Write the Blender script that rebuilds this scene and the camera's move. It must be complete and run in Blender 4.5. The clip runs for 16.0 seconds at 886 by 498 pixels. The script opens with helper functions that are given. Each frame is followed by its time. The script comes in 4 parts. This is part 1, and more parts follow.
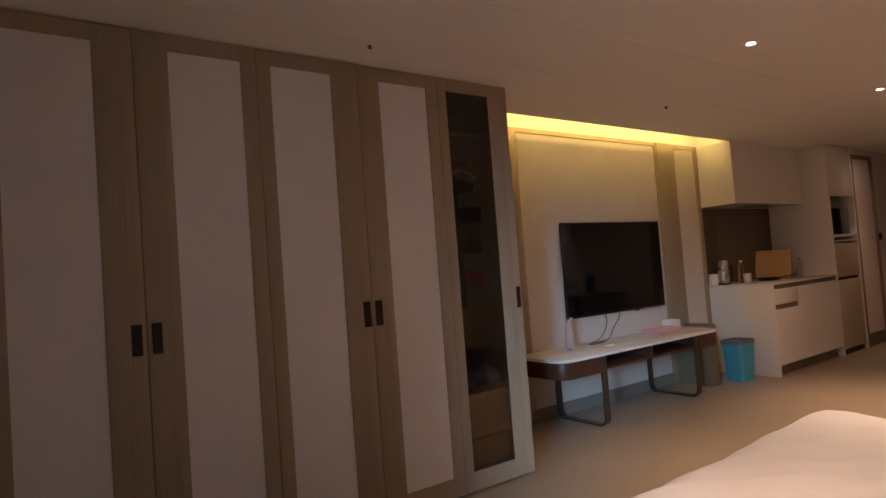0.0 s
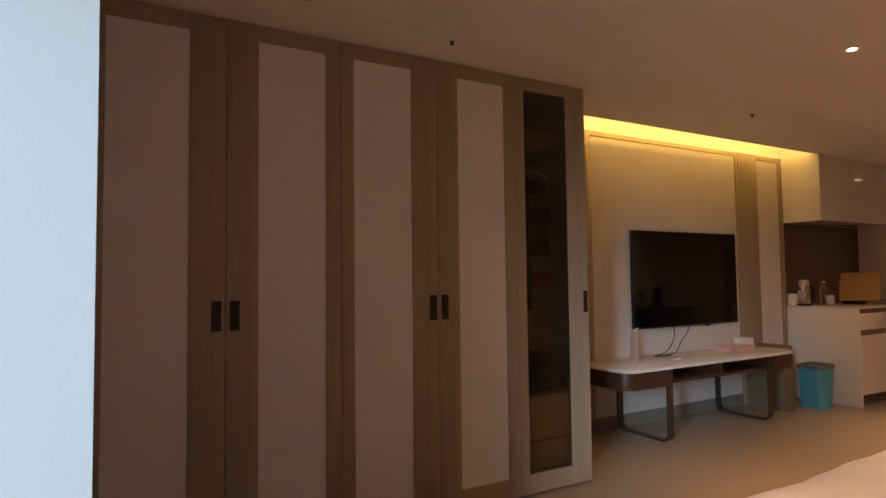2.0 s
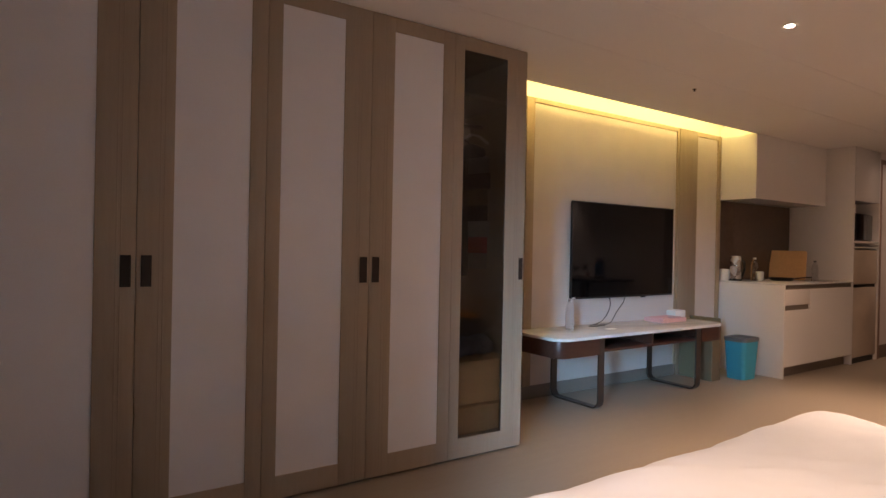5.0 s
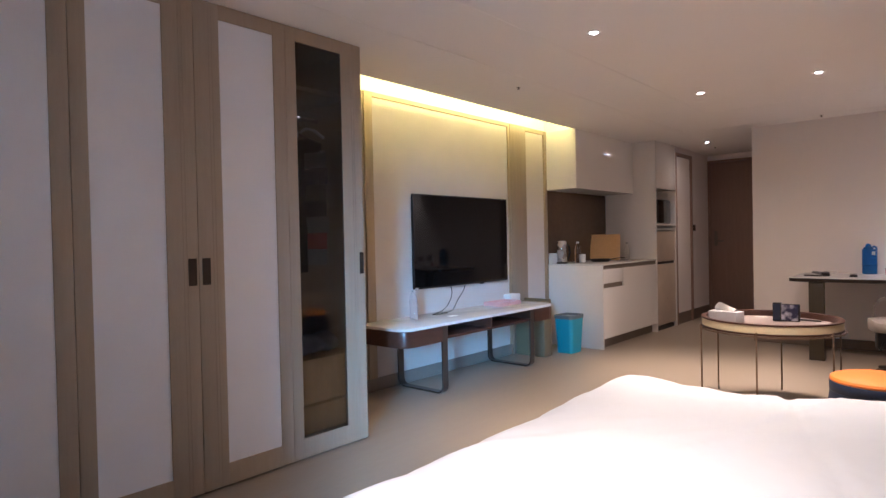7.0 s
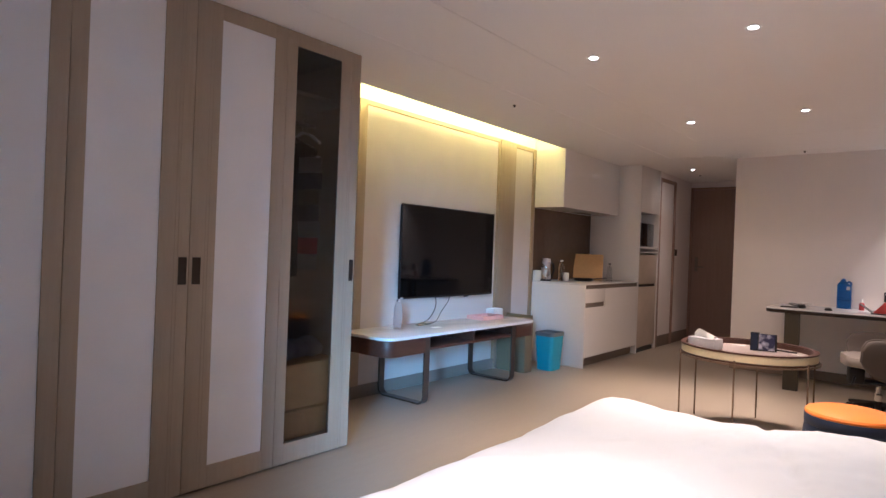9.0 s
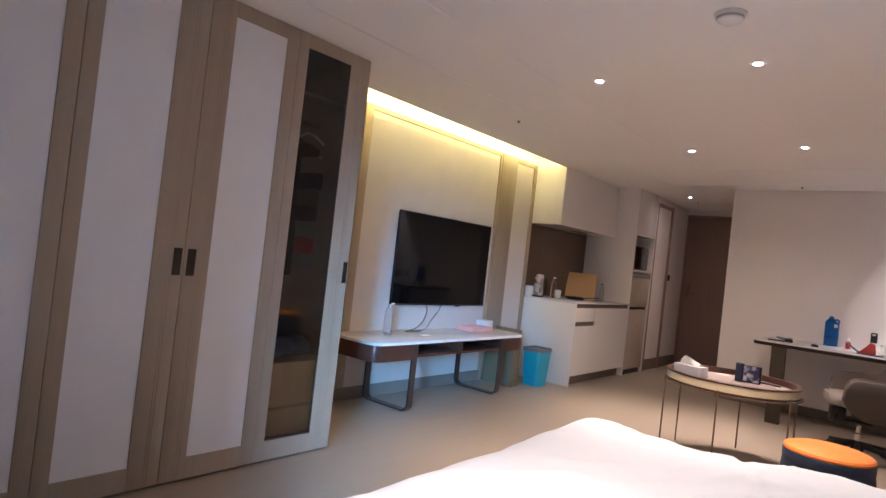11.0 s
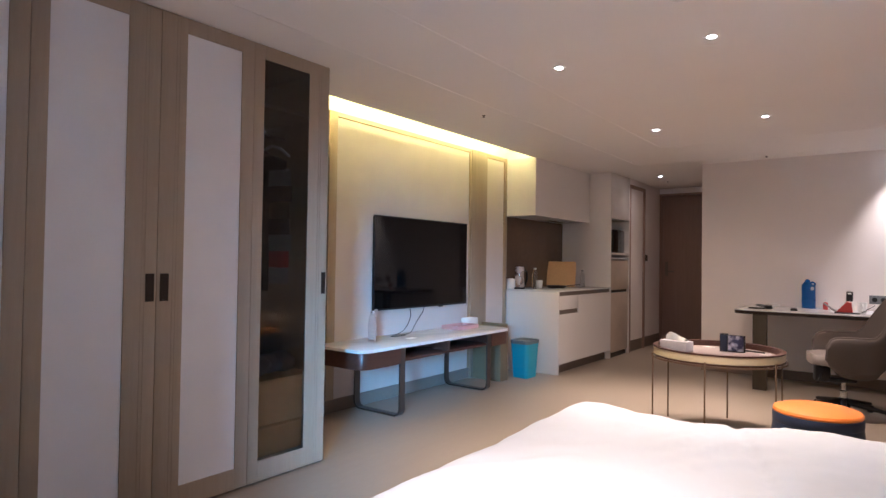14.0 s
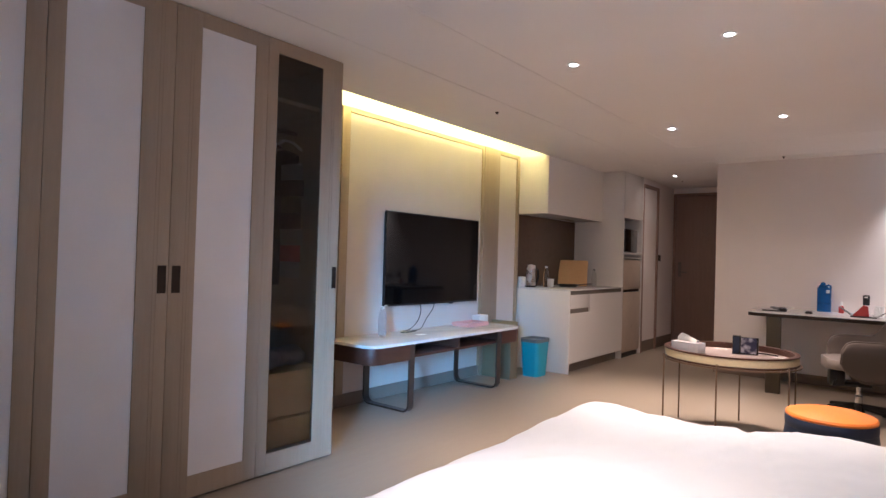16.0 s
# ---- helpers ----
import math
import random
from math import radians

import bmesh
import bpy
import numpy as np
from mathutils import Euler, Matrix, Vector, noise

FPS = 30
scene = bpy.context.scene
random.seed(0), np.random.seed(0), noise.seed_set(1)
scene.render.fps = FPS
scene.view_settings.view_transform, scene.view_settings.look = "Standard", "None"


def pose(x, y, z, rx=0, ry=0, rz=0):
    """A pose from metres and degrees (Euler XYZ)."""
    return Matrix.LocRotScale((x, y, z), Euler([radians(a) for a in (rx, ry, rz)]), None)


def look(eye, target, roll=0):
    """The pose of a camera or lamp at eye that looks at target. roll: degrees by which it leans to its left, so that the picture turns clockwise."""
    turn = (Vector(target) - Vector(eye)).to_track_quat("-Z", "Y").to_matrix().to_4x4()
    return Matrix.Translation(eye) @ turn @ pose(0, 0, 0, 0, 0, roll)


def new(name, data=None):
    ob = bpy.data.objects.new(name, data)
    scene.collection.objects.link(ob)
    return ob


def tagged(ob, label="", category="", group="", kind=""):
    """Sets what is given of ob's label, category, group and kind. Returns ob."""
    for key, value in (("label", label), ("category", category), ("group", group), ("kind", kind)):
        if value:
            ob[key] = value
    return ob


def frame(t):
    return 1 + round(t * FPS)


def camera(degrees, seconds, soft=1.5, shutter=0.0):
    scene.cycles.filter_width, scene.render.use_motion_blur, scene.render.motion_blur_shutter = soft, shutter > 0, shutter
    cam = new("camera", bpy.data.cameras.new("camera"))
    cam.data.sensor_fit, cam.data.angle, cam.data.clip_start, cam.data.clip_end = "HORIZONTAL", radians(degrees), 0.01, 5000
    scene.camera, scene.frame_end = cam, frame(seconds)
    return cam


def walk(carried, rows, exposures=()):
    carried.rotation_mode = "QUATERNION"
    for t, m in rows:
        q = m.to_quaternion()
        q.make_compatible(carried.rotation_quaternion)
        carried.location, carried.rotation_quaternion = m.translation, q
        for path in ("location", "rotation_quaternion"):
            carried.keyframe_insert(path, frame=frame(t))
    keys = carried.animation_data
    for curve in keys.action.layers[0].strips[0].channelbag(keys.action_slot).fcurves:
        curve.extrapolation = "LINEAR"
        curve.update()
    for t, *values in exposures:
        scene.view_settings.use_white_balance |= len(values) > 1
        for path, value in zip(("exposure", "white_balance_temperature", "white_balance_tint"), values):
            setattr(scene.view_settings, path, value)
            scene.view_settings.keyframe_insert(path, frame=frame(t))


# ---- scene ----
cam = camera(73.1, 16.0)
PATH = [
    (0, (0.01, -0.905, 1.255), (1.178, 0.717, 1.334), -4.3),
    (0.5, (-0.024, -0.913, 1.24), (1.035, 0.781, 1.332), -3.7),
    (1, (-0.027, -0.898, 1.227), (1.001, 0.816, 1.324), -2.1),
    (1.5, (-0.034, -0.892, 1.221), (0.977, 0.831, 1.317), -0.8),
    (2, (-0.03, -0.886, 1.224), (0.967, 0.845, 1.321), -0.7),
    (2.5, (-0.015, -0.887, 1.227), (0.987, 0.841, 1.321), -0.7),
    (3, (0.006, -0.88, 1.225), (1.02, 0.841, 1.312), -0.7),
    (5.5, (0.129, -0.88, 1.192), (1.351, 0.703, 1.162), 2.3),
    (6, (0.142, -0.945, 1.206), (1.531, 0.494, 1.179), 1.2),
    (6.5, (0.136, -0.945, 1.203), (1.6, 0.417, 1.178), -0.2),
    (7, (0.129, -0.93, 1.2), (1.632, 0.389, 1.17), -1.2),
    (7.5, (0.131, -0.92, 1.19), (1.655, 0.374, 1.165), -1.3),
    (8, (0.105, -0.911, 1.212), (1.642, 0.369, 1.198), -0.4),
    (10.5, (0.067, -0.893, 1.226), (1.612, 0.378, 1.244), 5.7),
    (11, (0.061, -0.916, 1.231), (1.614, 0.344, 1.259), 6.4),
    (11.5, (0.072, -0.918, 1.221), (1.663, 0.293, 1.257), 5.9),
    (12, (0.085, -0.947, 1.219), (1.71, 0.219, 1.264), 4.3),
    (12.5, (0.092, -0.943, 1.205), (1.73, 0.204, 1.25), 2.4),
    (13, (0.103, -0.927, 1.204), (1.737, 0.225, 1.241), 0.9),
    (13.5, (0.091, -0.911, 1.214), (1.694, 0.284, 1.25), 0.6),
    (14, (0.083, -0.916, 1.214), (1.678, 0.289, 1.254), 0.8),
    (14.5, (0.095, -0.92, 1.212), (1.688, 0.289, 1.246), 1.4),
    (15, (0.086, -0.927, 1.212), (1.675, 0.287, 1.244), 1.6),
    (15.5, (0.094, -0.916, 1.21), (1.675, 0.308, 1.239), 1.7),
    (16, (0.094, -0.915, 1.212), (1.666, 0.322, 1.241), 1.7),
]
EXPOSURES = [(0.0, -0.52, 7300, 27), (0.7, -0.63, 9300, 34), (3.2, -0.62, 9300, 34), (5.3, 0.16, 6100, 20), (6.2, 0.57, 5350, 15), (7.4, 0.58, 5150, 14), (16.0, 0.60, 5100, 14)]
walk(cam, [(t, look(eye, target, roll)) for t, eye, target, roll in PATH], EXPOSURES)

# ---------------------------------------------------------------- world and lights
CEIL = 2.38
world = bpy.data.worlds.new("sky")
scene.world = world
world.use_nodes = True
wn = world.node_tree
sky = wn.nodes.new("ShaderNodeTexSky")
sky.sky_type = "NISHITA"
sky.sun_disc = False
sky.sun_elevation, sky.sun_rotation = radians(25), radians(200)
wn.nodes["Background"].inputs["Strength"].default_value = 0.08
wn.links.new(sky.outputs[0], wn.nodes["Background"].inputs["Color"])


def area_lamp(name, m, sx, sy, watts, colour, spread=180):
    d = bpy.data.lights.new(name, "AREA")
    d.shape, d.size, d.size_y, d.energy, d.color, d.spread = "RECTANGLE", sx, sy, watts, colour, radians(spread)
    o = new(name, d)
    o.matrix_basis = m
    return o


def spot_lamp(name, place, watts, colour, degrees=110, blend=0.7, radius=0.07):
    d = bpy.data.lights.new(name, "SPOT")
    d.energy, d.color, d.spot_size, d.spot_blend, d.shadow_soft_size = watts, colour, radians(degrees), blend, radius
    o = new(name, d)
    o.location = place
    return o


WARM = (1.0, 0.69, 0.45)
# downlights: place, watts of the tight beam and of the reflector's wide spill, the beam's angle
BEAMS = [((3.34, 0.69), 132, 10, 78), ((5.34, 0.74), 205, 66, 74), ((5.32, -0.11), 70, 60, 72), ((3.33, -0.17), 222, 18, 106), ((1.34, -0.19), 165, 8, 72), ((8.15, 1.57), 30, 8, 72)]
DOWNLIGHTS = [place for place, core, spill, angle in BEAMS]
for (lx, ly), core, spill, angle in BEAMS:
    spot_lamp("downlight_lamp", (lx, ly, CEIL - 0.012), core, WARM, angle, 1.0)
    spot_lamp("downlight_spill", (lx, ly, CEIL - 0.012), spill, WARM, 160, 1.0)
spot_lamp("wallwasher_lamp", (7.24, -0.94, CEIL - 0.012), 105, (1.0, 0.80, 0.62), 68, 1.0, 0.04)
# daylight in the window's opening
area_lamp("window_daylight", look((-2.18, -1.2, 1.45), (3.05, 2.47, 0.20)), 1.2, 1.7, 27, (0.33, 0.69, 1.0), 25)
# warm strip hidden on the ledge above the television wall
area_lamp("cove_strip_lamp", look((4.27, 2.155, CEIL + 0.062), (4.27, 2.65, CEIL + 0.12)), 3.35, 0.03, 17, (1.0, 0.80, 0.24))


# ---------------------------------------------------------------- materials
def material(name, colour, rough=0.5, metal=0.0, second=None, scale=6.0, stretch=(1, 1, 1), amount=0.5, fine=90.0,
             bump=0.05, fine_stretch=None, spec=0.5, sheen=0.0, coat=0.0, transmission=0.0, ior=1.45, alpha=1.0):
    """Two scales of variation in colour and roughness, and a fine relief."""
    m = bpy.data.materials.new(name)
    m.use_nodes = True
    t = m.node_tree
    b = t.nodes["Principled BSDF"]
    b.inputs["Metallic"].default_value = metal
    b.inputs["Specular IOR Level"].default_value = spec
    b.inputs["Sheen Weight"].default_value = sheen
    b.inputs["Coat Weight"].default_value = coat
    b.inputs["Transmission Weight"].default_value = transmission
    b.inputs["IOR"].default_value = ior
    b.inputs["Alpha"].default_value = alpha
    co = t.nodes.new("ShaderNodeTexCoord")
    mp = t.nodes.new("ShaderNodeMapping")
    mp.inputs["Scale"].default_value = stretch
    t.links.new(co.outputs["Object"], mp.inputs["Vector"])
    n1 = t.nodes.new("ShaderNodeTexNoise")
    n1.inputs["Scale"].default_value, n1.inputs["Detail"].default_value = scale, 4
    t.links.new(mp.outputs[0], n1.inputs["Vector"])
    mp2 = t.nodes.new("ShaderNodeMapping")
    mp2.inputs["Scale"].default_value = fine_stretch or stretch
    t.links.new(co.outputs["Object"], mp2.inputs["Vector"])
    n2 = t.nodes.new("ShaderNodeTexNoise")
    n2.inputs["Scale"].default_value, n2.inputs["Detail"].default_value = fine, 3
    t.links.new(mp2.outputs[0], n2.inputs["Vector"])
    mix = t.nodes.new("ShaderNodeMath")
    mix.operation = "MULTIPLY_ADD"
    mix.inputs[1].default_value = 0.5
    half = t.nodes.new("ShaderNodeMath")
    half.operation = "MULTIPLY"
    half.inputs[1].default_value = 0.5
    t.links.new(n2.outputs["Fac"], half.inputs[0])
    t.links.new(n1.outputs["Fac"], mix.inputs[0])
    t.links.new(half.outputs[0], mix.inputs[2])
    ramp = t.nodes.new("ShaderNodeValToRGB")
    second = second or tuple(c * 0.86 for c in colour)
    ramp.color_ramp.elements[0].position = 0.5 - 0.28 * amount
    ramp.color_ramp.elements[1].position = 0.5 + 0.28 * amount
    ramp.color_ramp.elements[0].color = (*second, 1)
    ramp.color_ramp.elements[1].color = (*colour, 1)
    t.links.new(mix.outputs[0], ramp.inputs[0])
    t.links.new(ramp.outputs[0], b.inputs["Base Color"])
    rr = t.nodes.new("ShaderNodeMapRange")
    rr.inputs["To Min"].default_value, rr.inputs["To Max"].default_value = max(0.0, rough - 0.06), min(1.0, rough + 0.06)
    t.links.new(n1.outputs["Fac"], rr.inputs["Value"])
    t.links.new(rr.outputs[0], b.inputs["Roughness"])
    if bump:
        bp = t.nodes.new("ShaderNodeBump")
        bp.inputs["Strength"].default_value, bp.inputs["Distance"].default_value = bump, 0.004
        t.links.new(n2.outputs["Fac"], bp.inputs["Height"])
        t.links.new(bp.outputs[0], b.inputs["Normal"])
    return m


def glow(name, colour, strength):
    m = bpy.data.materials.new(name)
    m.use_nodes = True
    b = m.node_tree.nodes["Principled BSDF"]
    b.inputs["Base Color"].default_value = (0.8, 0.8, 0.8, 1)
    b.inputs["Emission Color"].default_value = (*colour, 1)
    b.inputs["Emission Strength"].default_value = strength
    return m


PAINT = material("wall_paint", (0.81, 0.75, 0.725), 0.75, second=(0.78, 0.72, 0.695), scale=2.5, fine=220, bump=0.12)
WALLPAPER = material("wallpaper", (0.62, 0.61, 0.60), 0.8, second=(0.59, 0.58, 0.57), scale=3, fine=300, fine_stretch=(1, 1, 0.5), bump=0.04)
CEILING = material("ceiling_paint", (0.87, 0.835, 0.81), 0.85, second=(0.85, 0.81, 0.785), scale=1.5, fine=200, bump=0.05)
OAK = material("grey_oak_laminate", (0.42, 0.333, 0.247), 0.5, second=(0.352, 0.274, 0.202), scale=7, stretch=(9, 9, 0.5), fine=60,
               fine_stretch=(14, 14, 0.35), amount=0.8, bump=0.15)
LINEN = material("white_linen_panel", (0.85, 0.825, 0.845), 0.8, second=(0.80, 0.775, 0.795), scale=4, fine=260, fine_stretch=(1, 1, 3), bump=0.3)
PANEL_CLOTH = material("off_white_wall_cloth", (0.62, 0.563, 0.53), 0.8, second=(0.575, 0.52, 0.488), scale=4, fine=260, fine_stretch=(1, 1, 3), bump=0.2)
TRIM_WOOD = material("champagne_trim", (0.40, 0.315, 0.215), 0.42, metal=0.25, second=(0.34, 0.26, 0.175), scale=5, stretch=(5, 5, 0.4), fine=70, bump=0.06)
BRONZE = material("bronze_veneer", (0.34, 0.27, 0.20), 0.4, metal=0.2, second=(0.29, 0.225, 0.165), scale=4, stretch=(6, 6, 0.4), fine=70, bump=0.05)
FLOOR = material("floor_boards", (0.345, 0.295, 0.235), 0.37, second=(0.275, 0.232, 0.182), scale=2.2, stretch=(0.35, 5, 1), fine=26,
                 fine_stretch=(0.5, 9, 1), amount=0.8, bump=0.05)
DARK_BASE = material("baseboard_paint", (0.20, 0.155, 0.125), 0.45, scale=4, fine=60, bump=0.04)
TV_BASE = material("greige_baseboard", (0.24, 0.20, 0.17), 0.5, scale=4, fine=60, bump=0.04)
DOOR_WOOD = material("entry_door_veneer", (0.31, 0.205, 0.168), 0.5, second=(0.265, 0.172, 0.14), scale=6, stretch=(6, 6, 0.4), fine=60, bump=0.08)
GLOSS_WHITE = material("gloss_white_cabinet", (0.84, 0.81, 0.785), 0.09, second=(0.82, 0.79, 0.765), scale=2, fine=30, bump=0.004, coat=0.2)
STONE = material("pale_quartz", (0.76, 0.76, 0.77), 0.2, second=(0.69, 0.685, 0.69), scale=9, fine=50, bump=0.01, amount=0.9)
SPLASH = material("brown_glass_splashback", (0.115, 0.075, 0.052), 0.14, second=(0.10, 0.065, 0.045), scale=2, fine=20, bump=0.0)
TRAY_STONE = material("taupe_tray_stone", (0.27, 0.225, 0.21), 0.45, second=(0.235, 0.19, 0.18), scale=8, fine=60, bump=0.01)
DESK_BRONZE = material("dark_bronze_panel", (0.058, 0.046, 0.03), 0.45, metal=0.2, scale=5, stretch=(5, 5, 0.5), fine=60, bump=0.04)
WALNUT = material("dark_red_walnut", (0.085, 0.034, 0.022), 0.32, second=(0.055, 0.022, 0.015), scale=6, stretch=(0.6, 6, 6), fine=60,
                  fine_stretch=(1, 12, 12), bump=0.05)
LEG_WALNUT = material("dark_walnut_leg", (0.055, 0.036, 0.027), 0.35, second=(0.042, 0.027, 0.02), scale=6, stretch=(6, 6, 0.5), fine=80, bump=0.03)
DARK_METAL = material("bronze_black_steel", (0.045, 0.034, 0.028), 0.36, metal=0.7, scale=8, fine=120, bump=0.03)
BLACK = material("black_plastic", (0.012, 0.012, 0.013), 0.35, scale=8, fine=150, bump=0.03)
SCREEN = material("television_screen", (0.004, 0.004, 0.0045), 0.06, scale=3, fine=40, bump=0.0, spec=0.28)
CHROME = material("brushed_steel", (0.62, 0.60, 0.58), 0.25, metal=1.0, scale=8, fine=160, fine_stretch=(1, 1, 20), bump=0.02)
BLUE_PLASTIC = material("turquoise_plastic", (0.045, 0.37, 0.51), 0.4, second=(0.04, 0.33, 0.46), scale=5, fine=80, bump=0.03)
GREY_PLASTIC = material("grey_plastic", (0.16, 0.17, 0.18), 0.45, scale=5, fine=100, bump=0.03)
BAMBOO = material("bamboo_board", (0.72, 0.45, 0.20), 0.5, second=(0.64, 0.385, 0.165), scale=6, stretch=(8, 8, 0.6), fine=60, bump=0.06)
DUVET = material("white_cotton", (0.655, 0.70, 0.765), 0.85, second=(0.625, 0.67, 0.735), scale=5, fine=420, bump=0.12, sheen=0.2)
ORANGE = material("orange_vinyl", (0.80, 0.235, 0.03), 0.42, second=(0.72, 0.20, 0.025), scale=5, fine=180, bump=0.06)
NAVY = material("navy_vinyl", (0.022, 0.035, 0.075), 0.5, scale=5, fine=180, bump=0.06)
TAUPE = material("taupe_leather", (0.115, 0.093, 0.082), 0.6, second=(0.098, 0.079, 0.07), scale=6, fine=160, bump=0.1)
# office chair seat: lighter than the shell, the light on it put into the colour
SEAT_LIT = material("lit_seat_grey", (0.27, 0.24, 0.225), 0.7, second=(0.24, 0.21, 0.195), scale=6, fine=220, bump=0.15)
CREAM = material("cream_fabric", (0.41, 0.36, 0.315), 0.75, second=(0.37, 0.325, 0.28), scale=6, fine=260, bump=0.2)
CREAM_BAND = material("cream_lacquer", (0.72, 0.62, 0.40), 0.4, scale=5, fine=60, bump=0.03)
CLEAR = material("clear_plastic", (0.95, 0.96, 0.97), 0.05, transmission=0.96, ior=1.2, scale=5, fine=30, bump=0.0)
BLUE_CLEAR = material("blue_water_plastic", (0.05, 0.27, 0.72), 0.10, second=(0.04, 0.23, 0.66), transmission=0.75, ior=1.33, scale=5, fine=30, bump=0.0)
PAPER = material("white_paper", (0.80, 0.79, 0.77), 0.8, scale=6, fine=200, bump=0.05)
NOTE_PAPER = material("grey_note_paper", (0.52, 0.50, 0.49), 0.8, scale=6, fine=200, bump=0.05)
PINK = material("pink_plastic", (0.72, 0.40, 0.38), 0.5, scale=6, fine=80, bump=0.03)
RED = material("red_card", (0.47, 0.055, 0.05), 0.55, scale=6, fine=80, bump=0.03)
SMOKED = material("smoked_glass", (0.54, 0.52, 0.495), 0.02, transmission=1.0, ior=1.45, scale=3, fine=20, bump=0.0, spec=0.6)
WINDOW_GLASS = material("window_glass", (0.95, 0.97, 0.98), 0.02, transmission=1.0, ior=1.02, scale=3, fine=20, bump=0.0)
LOCK_STEEL = material("dull_lock_steel", (0.24, 0.20, 0.175), 0.4, metal=0.8, scale=8, fine=160, bump=0.02)
LAMP_GLOW = glow("downlight_glow", (1.0, 0.90, 0.78), 40)
LED_GLOW = glow("cove_led_glow", (1.0, 0.80, 0.24), 12)


# ---------------------------------------------------------------- mesh helpers
ORIGIN = {}


def thing(name, base=(0, 0, 0), label="", category="", group="", kind=""):
    o = new(name)
    o.empty_display_size = 0.05
    o.location = base
    ORIGIN[o] = Vector(base)
    return tagged(o, label, category, group, kind)


def finish(name, bm, mat, smooth=35):
    me = bpy.data.meshes.new(name)
    bmesh.ops.recalc_face_normals(bm, faces=bm.faces[:])
    bm.to_mesh(me)
    bm.free()
    if smooth:
        for p in me.polygons:
            p.use_smooth = True
        me.set_sharp_from_angle(angle=radians(smooth))
    for m in mat if isinstance(mat, (list, tuple)) else (mat,):
        me.materials.append(m)
    return me


def part(name, bm, mat, parent, label="", smooth=35):
    """One mesh under a thing or a part; the bmesh is in the world's metres."""
    at = ORIGIN[parent]
    bmesh.ops.translate(bm, verts=bm.verts[:], vec=-at)
    o = new(name, finish(name, bm, mat, smooth))
    o.parent = parent
    ORIGIN[o] = at
    if label:
        o["label"] = label
    return o


def single(name, bm, mat, label="", category="", kind="", group="", smooth=35):
    """A thing of one mesh."""
    o = new(name, finish(name, bm, mat, smooth))
    ORIGIN[o] = Vector((0, 0, 0))
    return tagged(o, label, category, group, kind)


def box(x0, x1, y0, y1, z0, z1, bev=0.0, bm=None, seg=2):
    bm = bm or bmesh.new()
    vs = bmesh.ops.create_cube(bm, size=1)["verts"]
    for v in vs:
        v.co = ((x0 + x1) / 2 + v.co.x * (x1 - x0), (y0 + y1) / 2 + v.co.y * (y1 - y0), (z0 + z1) / 2 + v.co.z * (z1 - z0))
    if bev:
        es = {e for v in vs for e in v.link_edges}
        bmesh.ops.bevel(bm, geom=list(es), offset=bev, segments=seg, affect="EDGES", profile=0.5)
    return bm


def rod(a, b, r, r2=None, bm=None, n=16):
    bm = bm or bmesh.new()
    a, b = Vector(a), Vector(b)
    d = b - a
    m = Matrix.Translation((a + b) / 2) @ d.to_track_quat("Z", "Y").to_matrix().to_4x4()
    bmesh.ops.create_cone(bm, cap_ends=True, segments=n, radius1=r, radius2=r if r2 is None else r2, depth=d.length, matrix=m)
    return bm


def lathe(profile, place=(0, 0, 0), n=32, bm=None):
    """Turns (radius, height) pairs about the upright through place."""
    bm = bm or bmesh.new()
    rings = []
    for r, z in profile:
        if r < 1e-5:
            rings.append([bm.verts.new((place[0], place[1], place[2] + z))])
        else:
            rings.append([bm.verts.new((place[0] + r * math.cos(2 * math.pi * i / n), place[1] + r * math.sin(2 * math.pi * i / n), place[2] + z)) for i in range(n)])
    for a, b in zip(rings, rings[1:]):
        for i in range(n):
            j = (i + 1) % n
            if len(a) == 1 and len(b) == 1:
                continue
            if len(a) == 1:
                bm.faces.new((a[0], b[i], b[j]))
            elif len(b) == 1:
                bm.faces.new((a[i], a[j], b[0]))
            else:
                bm.faces.new((a[i], a[j], b[j], b[i]))
    return bm


def slab(outline, z0, z1, bev=0.0, bm=None):
    """A flat plate with the outline of (x, y) pairs."""
    bm = bm or bmesh.new()
    lo = [bm.verts.new((x, y, z0)) for x, y in outline]
    hi = [bm.verts.new((x, y, z1)) for x, y in outline]
    n = len(outline)
    faces = [bm.faces.new(lo[::-1]), bm.faces.new(hi)]
    for i in range(n):
        faces.append(bm.faces.new((lo[i], lo[(i + 1) % n], hi[(i + 1) % n], hi[i])))
    if bev:
        es = {e for f in faces[:2] for e in f.edges}
        bmesh.ops.bevel(bm, geom=list(es), offset=bev, segments=2, affect="EDGES", profile=0.5)
    return bm


def rounded(x0, x1, y0, y1, r, which="all", n=8):
    """The outline of a rectangle with round corners; which: sw se ne nw."""
    pts = []
    for key, cx, cy, a0 in (("sw", x0, y0, 180), ("se", x1, y0, 270), ("ne", x1, y1, 0), ("nw", x0, y1, 90)):
        if which == "all" or key in which:
            mx, my = cx + (r if "w" in key else -r), cy + (r if "s" in key else -r)
            pts += [(mx + r * math.cos(radians(a0 + 90 * i / n)), my + r * math.sin(radians(a0 + 90 * i / n))) for i in range(n + 1)]
        else:
            pts.append((cx, cy))
    return pts


